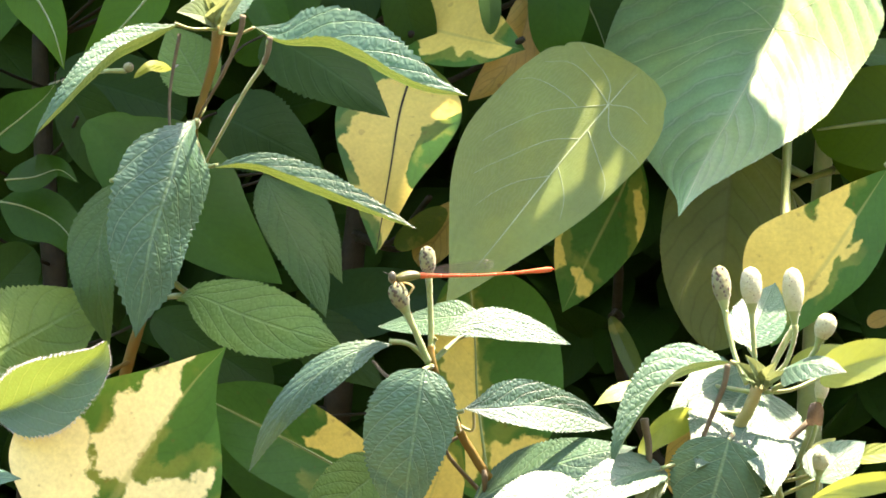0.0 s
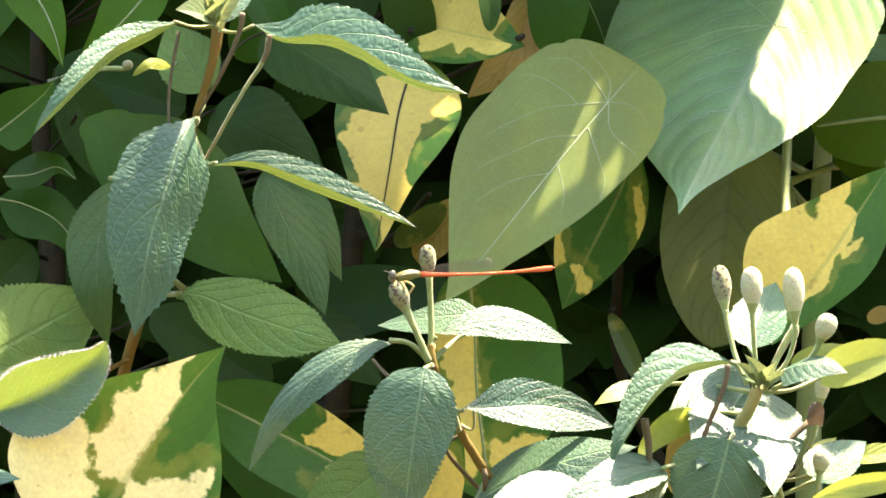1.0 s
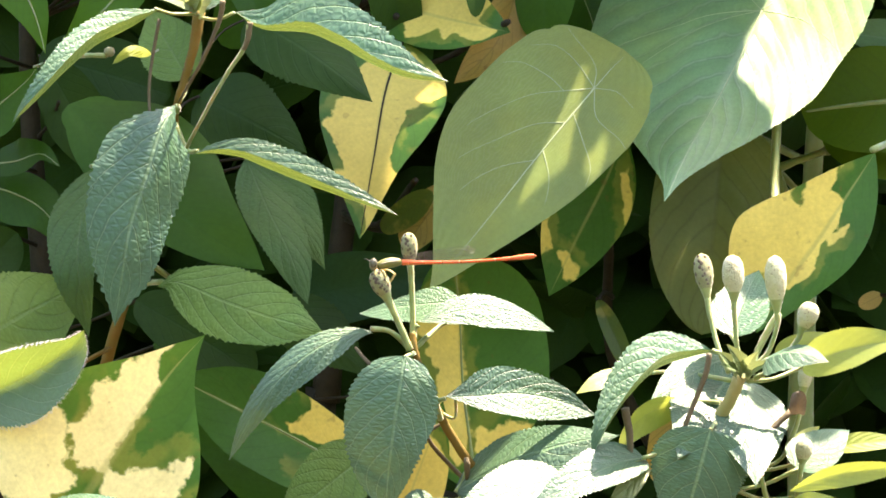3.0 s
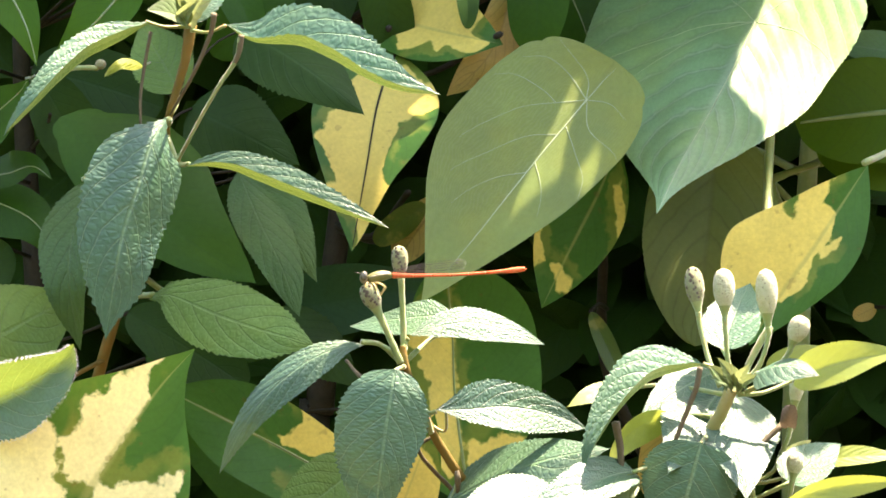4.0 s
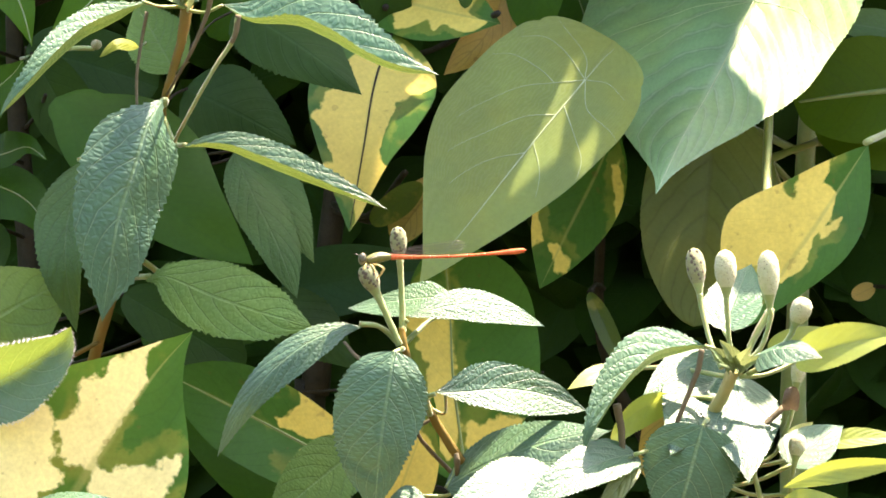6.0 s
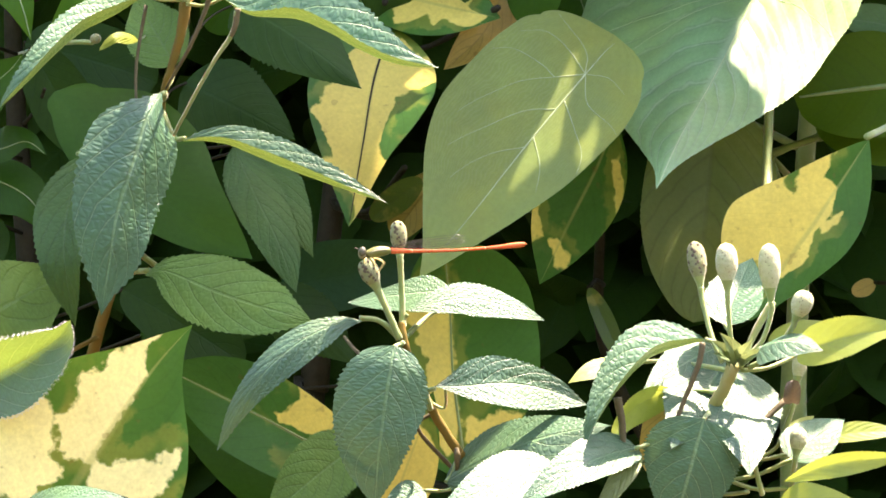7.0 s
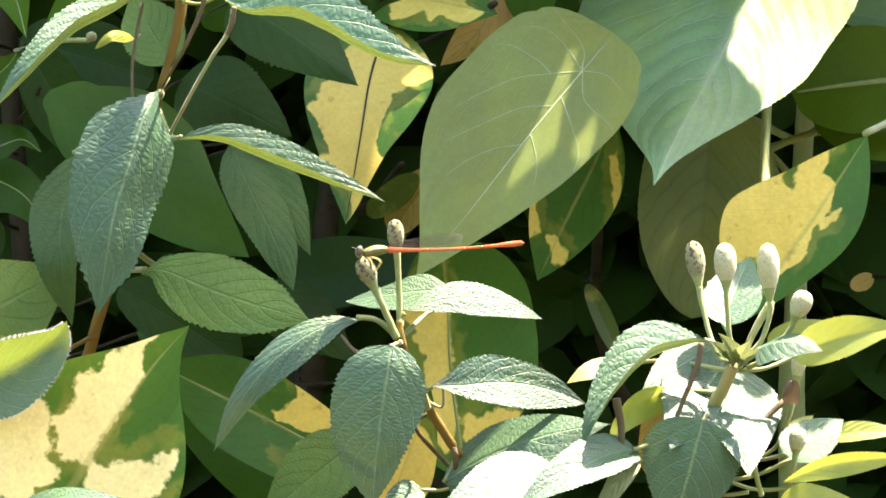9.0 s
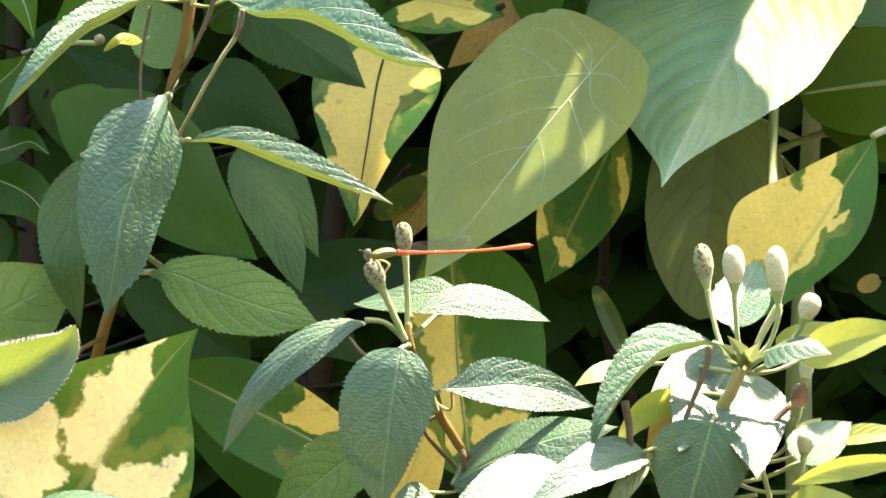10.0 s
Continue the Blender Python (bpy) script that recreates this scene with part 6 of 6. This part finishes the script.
leaf(glossy, (-0.0722, 0.1, 0.8703), (-0.0333, 0.095, 0.8764), 0.0145, (0.1, -1, 0.4), GLOSSY, rows=56, cols=10, fold=8, arch=0.05, peak=0.5, full=0.5, wave=0.012)
petiole(glossy, [(-0.1108, 0.22, 0.8571), (-0.091, 0.17, 0.8629), (-0.0722, 0.1, 0.8703)], 0.0005, WOOD)
leaf(glossy, (-0.0523, 0.085, 0.9755), (-0.0418, 0.08, 0.9517), 0.0107, (0.1, -1, 0.4), GLOSSY, rows=56, cols=10, fold=8, arch=0.05, peak=0.5, full=0.5, wave=0.012)
petiole(glossy, [(-0.1108, 0.22, 0.9592), (-0.0809, 0.17, 0.9731), (-0.0523, 0.085, 0.9755)], 0.0005, WOOD)
leaf(glossy, (-0.1243, 0.1, 0.8823), (-0.1079, 0.1, 0.9001), 0.0169, (0.1, -1, 0.4), DARK, rows=56, cols=10, fold=8, arch=0.05, peak=0.5, full=0.5, wave=0.012)
petiole(glossy, [(-0.1108, 0.22, 0.8698), (-0.1182, 0.17, 0.8753), (-0.1243, 0.1, 0.8823)], 0.0005, WOOD)
leaf(glossy, (-0.0217, 0.12, 0.9786), (-0.0398, 0.12, 0.9469), 0.0261, (0.1, -1, 0.4), DARK, rows=56, cols=10, fold=8, arch=0.05, peak=0.5, full=0.5, wave=0.012)
petiole(glossy, [(-0.1108, 0.22, 0.9592), (-0.0646, 0.17, 0.9747), (-0.0217, 0.12, 0.9786)], 0.0005, WOOD)
leaf(glossy, (0.0328, 0.13, 0.8607), (0.0145, 0.125, 0.8396), 0.0140, (0.1, -1, 0.4), DARK, rows=56, cols=10, fold=8, arch=0.05, peak=0.5, full=0.5, wave=0.012)
petiole(glossy, [(-0.1108, 0.22, 0.8475), (-0.0367, 0.17, 0.8536), (0.0328, 0.13, 0.8607)], 0.0005, WOOD)
tube("bud_twig", glossy, [(-0.1047, 0.12, 0.9439), (-0.0888, 0.05, 0.9453), (-0.0808, 0.04, 0.9453)], (0.0005, 0.0006, 0.0007), GREEN_STEM)
part("bud", *ball((-0.08, 0.04, 0.9462), (0.0014, 0.0014, 0.0013)), HEAD, glossy, "pale round bud")
tube("twig", croton, [(-0.1056, 0.015, 0.8534), (-0.1059, 0.015, 0.8407), (-0.1078, 0.03, 0.8201)], (0.0008, 0.0009, 0.0012), WOOD)

# the damselfly, its front feet on the lower seed head
fly = damselfly((-0.0126, -0.003, 0.8929), (-0.0116, -0.003, 0.8924), (-0.0055, -0.001, 0.8934), (0.0269, -0.004, 0.895), (-0.0113, -0.003, 0.8892))

# gaps left in the added leaves overhead: where a sunbeam reaches the leaves, and its radius
BEAMS = [(0.0972, 0.1111, 0.9538, 0.0104), (0.0887, 0.1031, 0.9474, 0.0062), (0.1081, 0.1197, 0.9599, 0.0157), (0.1038, 0.1248, 0.969, 0.0087), (0.1014, 0.105, 0.9433, 0.0121),
         (0.0262, 0.0624, 0.911, 0.0008), (0.031, 0.0645, 0.9175, 0.0012), (0.0372, 0.0711, 0.9313, 0.0015), (0.0446, 0.0662, 0.9197, 0.001),
         (0.0008, 0.085, 0.9347, 0.0038), (-0.0045, 0.083, 0.9245, 0.0008), (-0.0026, 0.083, 0.9245, 0.0028), (0.1011, 0.014, 0.9007, 0.0012), (0.080, 0.15, 0.9212, 0.0015)]
leaf(croton_right, (0.1242, 0.19, 0.8821), (0.1179, 0.19, 0.879), 0.0050, (0, -1, 0.4), TAN, rows=20, cols=5, peak=0.5, full=0.5, wave=0.012)
petiole(croton_right, [(0.1318, 0.14, 0.8757), (0.1282, 0.17, 0.8815), (0.1242, 0.19, 0.8821)], 0.0006, WOOD)


# ---- thicket, ground ----
def thicket():
    """Shaded inner leaves of the hedge behind everything, too many to count."""
    rnd = random.Random(11)
    s = np.array(to_sun)
    beams = np.array(BEAMS)
    verts, faces, uvs = [], [], []
    for k in range(4200):
        near = k < 1700
        b = np.array((rnd.uniform(-0.2, 0.2), rnd.uniform(0.27, 0.4), rnd.uniform(0.78, 1.0)) if near else (rnd.uniform(-0.45, 0.45), rnd.uniform(0.32, 0.65), rnd.uniform(0.05, 1.1)))
        if b[2] > 0.95 and np.any(np.linalg.norm(np.cross(b - beams[:, :3], s), axis=1) < beams[:, 3] + 0.02):
            continue
        d = unit((rnd.uniform(-1, 1), rnd.uniform(-0.9, 0.3), rnd.uniform(-1, 0.5)))
        v, f, uv, _ = leaf_data(b, b + d * rnd.uniform(0.03, 0.055), rnd.uniform(0.018, 0.03), (rnd.uniform(-0.5, 0.5), -0.7, rnd.uniform(0.2, 1.0)),
                                fold=rnd.uniform(-10, 15), arch=0.06, peak=0.45, full=0.5, rows=8, cols=2)
        faces += [tuple(x + len(verts) for x in q) for q in f]
        verts += list(v)
        uvs += list(uv)
    ob = new("hedge_leaves", mesh_of("hedge_leaves", verts, faces, DARK, uvs))
    tagged(ob, "dark shaded inner leaves of a dense hedge", "hedge", kind="stuff")


def overhead_shade():
    """Leaves added overhead, out of view, to block the sun; sunbeams fall through the gaps left in them."""
    rnd = random.Random(5)
    verts, faces, uvs = [], [], []
    s = np.array(to_sun)
    beams = np.array(BEAMS)
    for k in range(4800 + 150 * len(BEAMS)):
        h = rnd.uniform(0.13, 0.4)
        c = np.array((rnd.uniform(-0.28, 0.3) + 0.33 * h, rnd.uniform(0.025, 0.4) + 0.24 * h, 0.92 + h))
        size = rnd.uniform(0.03, 0.05)
        if k >= 4800:  # small leaves added to tighten the edges of the gaps
            gap, h, size = BEAMS[(k - 4800) // 150], rnd.uniform(0.12, 0.2), rnd.uniform(0.012, 0.02)
            turn, reach = rnd.uniform(0, 6.283), gap[3] + rnd.uniform(0.003, 0.026)
            c = np.array(gap[:3]) + s * (h / s[2]) + np.array((math.cos(turn), math.sin(turn), 0)) * reach
        d = unit((rnd.uniform(-1, 1), rnd.uniform(-1, 1), rnd.uniform(-0.4, 0.2)))
        across = unit(np.cross(d, (0, 0, 1)))
        away = beams[:, :3] + s[None] * ((c[2] - beams[:, 2]) / s[2])[:, None] - c
        if np.any((away.dot(d) / (size * 0.5 + beams[:, 3])) ** 2 + (away.dot(across) / (size * 0.3 + beams[:, 3])) ** 2 < 1):
            continue
        v, f, uv, _ = leaf_data(c - d * size / 2, c + d * size / 2, size * 0.6, (rnd.uniform(-0.4, 0.4), rnd.uniform(-0.5, 0.3), 1), arch=0.06, fold=8, peak=0.45, full=0.5, rows=8, cols=2)
        faces += [tuple(x + len(verts) for x in q) for q in f]
        verts += list(v)
        uvs += list(uv)
    ob = new("hedge_leaves", mesh_of("overhead_shade_leaves", verts, faces, GLOSSY, uvs))
    tagged(ob, "added leaves overhead, out of view, that shade the shrubs", "hedge", kind="stuff")


def hedge_rest():
    """The hedge to both sides, behind and below: its leaves close in on the shrubs."""
    rnd = random.Random(23)
    verts, faces, uvs = [], [], []
    for k in range(9500):
        if k < 2200:
            b = np.array((rnd.uniform(-0.5, 0.5), rnd.uniform(0.02, 0.35), rnd.uniform(0.04, 0.72)))
        else:
            b = np.array((rnd.uniform(-1.9, 1.9), rnd.uniform(0.1, 1.0), rnd.uniform(0.04, 1.4)))
            if abs(b[0]) < 0.46 and b[1] < 0.66:
                continue
            b[2] -= 0.35 * max(0.0, abs(b[0]) - 1.3)
        d = unit((rnd.uniform(-1, 1), rnd.uniform(-0.9, 0.3), rnd.uniform(-1, 0.4)))
        v, f, uv, _ = leaf_data(b, b + d * rnd.uniform(0.05, 0.09), rnd.uniform(0.03, 0.05), (rnd.uniform(-0.5, 0.5), -0.7, rnd.uniform(0.2, 1.0)),
                                fold=rnd.uniform(-10, 15), arch=0.06, peak=0.45, full=0.5, rows=5, cols=1)
        faces += [tuple(x + len(verts) for x in q) for q in f]
        verts += list(v)
        uvs += list(uv)
    ob = new("hedge_leaves", mesh_of("hedge_rest_leaves", verts, faces, DARK, uvs))
    tagged(ob, "dense dark green hedge leaves around the shrubs", "hedge", kind="stuff")


thicket()
hedge_rest()
overhead_shade()
me = mesh_of("ground", [(-300, -300, 0), (300, -300, 0), (300, 300, 0), (-300, 300, 0)], [(0, 1, 2, 3)], SOIL, smooth=False)
tagged(new("ground", me), "bare dark garden soil under the shrubs", "ground", kind="structure")


# tall hedges added out of view, round the viewpoint, to block the low sky
HEDGE = plain_material("clipped_hedge", (0.03, 0.07, 0.02), (0.06, 0.12, 0.03), 0.8, 9, 1.0)


def sky_block_hedge(name, x0, x1, y0, y1, top):
    """An added clipped hedge, out of view: a long block with a bulging, uneven face."""
    n, rnd = 24, random.Random(name)
    verts, faces = [], []
    for i in range(n + 1):
        u = i / n
        for a, z in ((0, 0.0), (0, top * 0.5), (0, top), (1, top), (1, top * 0.5), (1, 0.0)):
            bulge = rnd.uniform(-0.06, 0.06)
            x, y = (x0 + (x1 - x0) * u, y0 + (y1 - y0) * a + bulge) if x1 - x0 > y1 - y0 else (x0 + (x1 - x0) * a + bulge, y0 + (y1 - y0) * u)
            verts.append((x, y, z + (bulge if z else 0)))
    for i in range(n):
        faces += [(i * 6 + k, i * 6 + k + 1, (i + 1) * 6 + k + 1, (i + 1) * 6 + k) for k in range(5)]
    faces += [(0, 1, 2, 3, 4, 5), tuple(n * 6 + k for k in range(6))[::-1]]
    tagged(new(name, mesh_of(name, verts, faces, HEDGE)), "tall green hedge added out of view to block low sky", "hedge", kind="structure")


sky_block_hedge("wall_south", -4.5, 4.5, -4.6, -4.0, 2.8)
sky_block_hedge("wall_west", -4.6, -4.0, -4.0, 3.0, 2.2)
sky_block_hedge("wall_east", 4.0, 4.6, -4.0, 3.0, 2.4)


def sway(ob, rows):
    """The thing shivers in the air by the metres given, to the side and up."""
    x, y, z = ob.location
    walk(ob, [(t, pose(x + dx, y, z + dz)) for t, dx, dz in rows])


def motions():
    sway(sprig_a, [(0, 0, 0), (0.5, 1e-05, 2e-05), (1, -1e-05, 6e-05), (1.5, -7e-05, -2e-05), (2, -0.0001, -1e-05), (2.5, -0.0001, -2e-05), (4, 5e-05, -4e-05), (4.5, -5e-05, -5e-05), (5, 6e-05, -7e-05), (5.5, 3e-05, -6e-05), (6, -1e-05, 0), (7.5, -7e-05, 3e-05), (8, 7e-05, 3e-05), (8.5, 3e-05, 5e-05), (9, -3e-05, 6e-05), (9.5, 5e-05, -4e-05), (10, -1e-05, 7e-05)])
    sprig_b_rows = [(0, 0, 0), (0.5, 0.0001, 8e-05), (1, 7e-05, 1e-05), (1.5, 0.00012, 6e-05), (2, 6e-05, 3e-05), (2.5, 7e-05, 4e-05), (4, -6e-05, 8e-05), (4.5, -8e-05, 0.00011), (5, -7e-05, 0.0001), (5.5, -0.0001, 4e-05), (6, -5e-05, 8e-05), (7.5, -5e-05, 4e-05), (8, -0.00015, -1e-05), (8.5, -0.00013, 1e-05), (9, -0.0001, 5e-05), (9.5, -0.00016, 6e-05), (10, -9e-05, 5e-05)]
    sway(sprig_b, sprig_b_rows)
    sway(fly, sprig_b_rows)
    sway(sprig_c, [(0, 0, 0), (0.5, -9e-05, -4e-05), (1, -0.00012, -6e-05), (1.5, -6e-05, -3e-05), (2, 2e-05, 0), (2.5, -1e-05, -6e-05), (4, 3e-05, -1e-05), (4.5, 0.0001, -1e-05), (5, 6e-05, -1e-05), (5.5, 2e-05, -1e-05), (6, 5e-05, -3e-05), (7.5, 0.00011, 8e-05), (8, 0.00018, 5e-05), (8.5, 7e-05, -3e-05), (9, 8e-05, -0.00022), (9.5, 5e-05, -0.00014), (10, 6e-05, -0.0002)])
    sway(sapling, [(0, 0, 0), (0.5, 4e-05, -0.00011), (1, -5e-05, 1e-05), (1.5, 4e-05, -6e-05), (2, 2e-05, -6e-05), (2.5, 5e-05, -0.0001), (4, 8e-05, 9e-05), (4.5, 1e-05, 3e-05), (5, 3e-05, 3e-05), (5.5, -3e-05, 2e-05), (6, 4e-05, -4e-05), (7.5, 7e-05, 3e-05), (8, 0, -1e-05), (8.5, -3e-05, -5e-05), (9, -3e-05, -0.0001), (9.5, -3e-05, -0.0001), (10, -3e-05, -1e-05)])


motions()
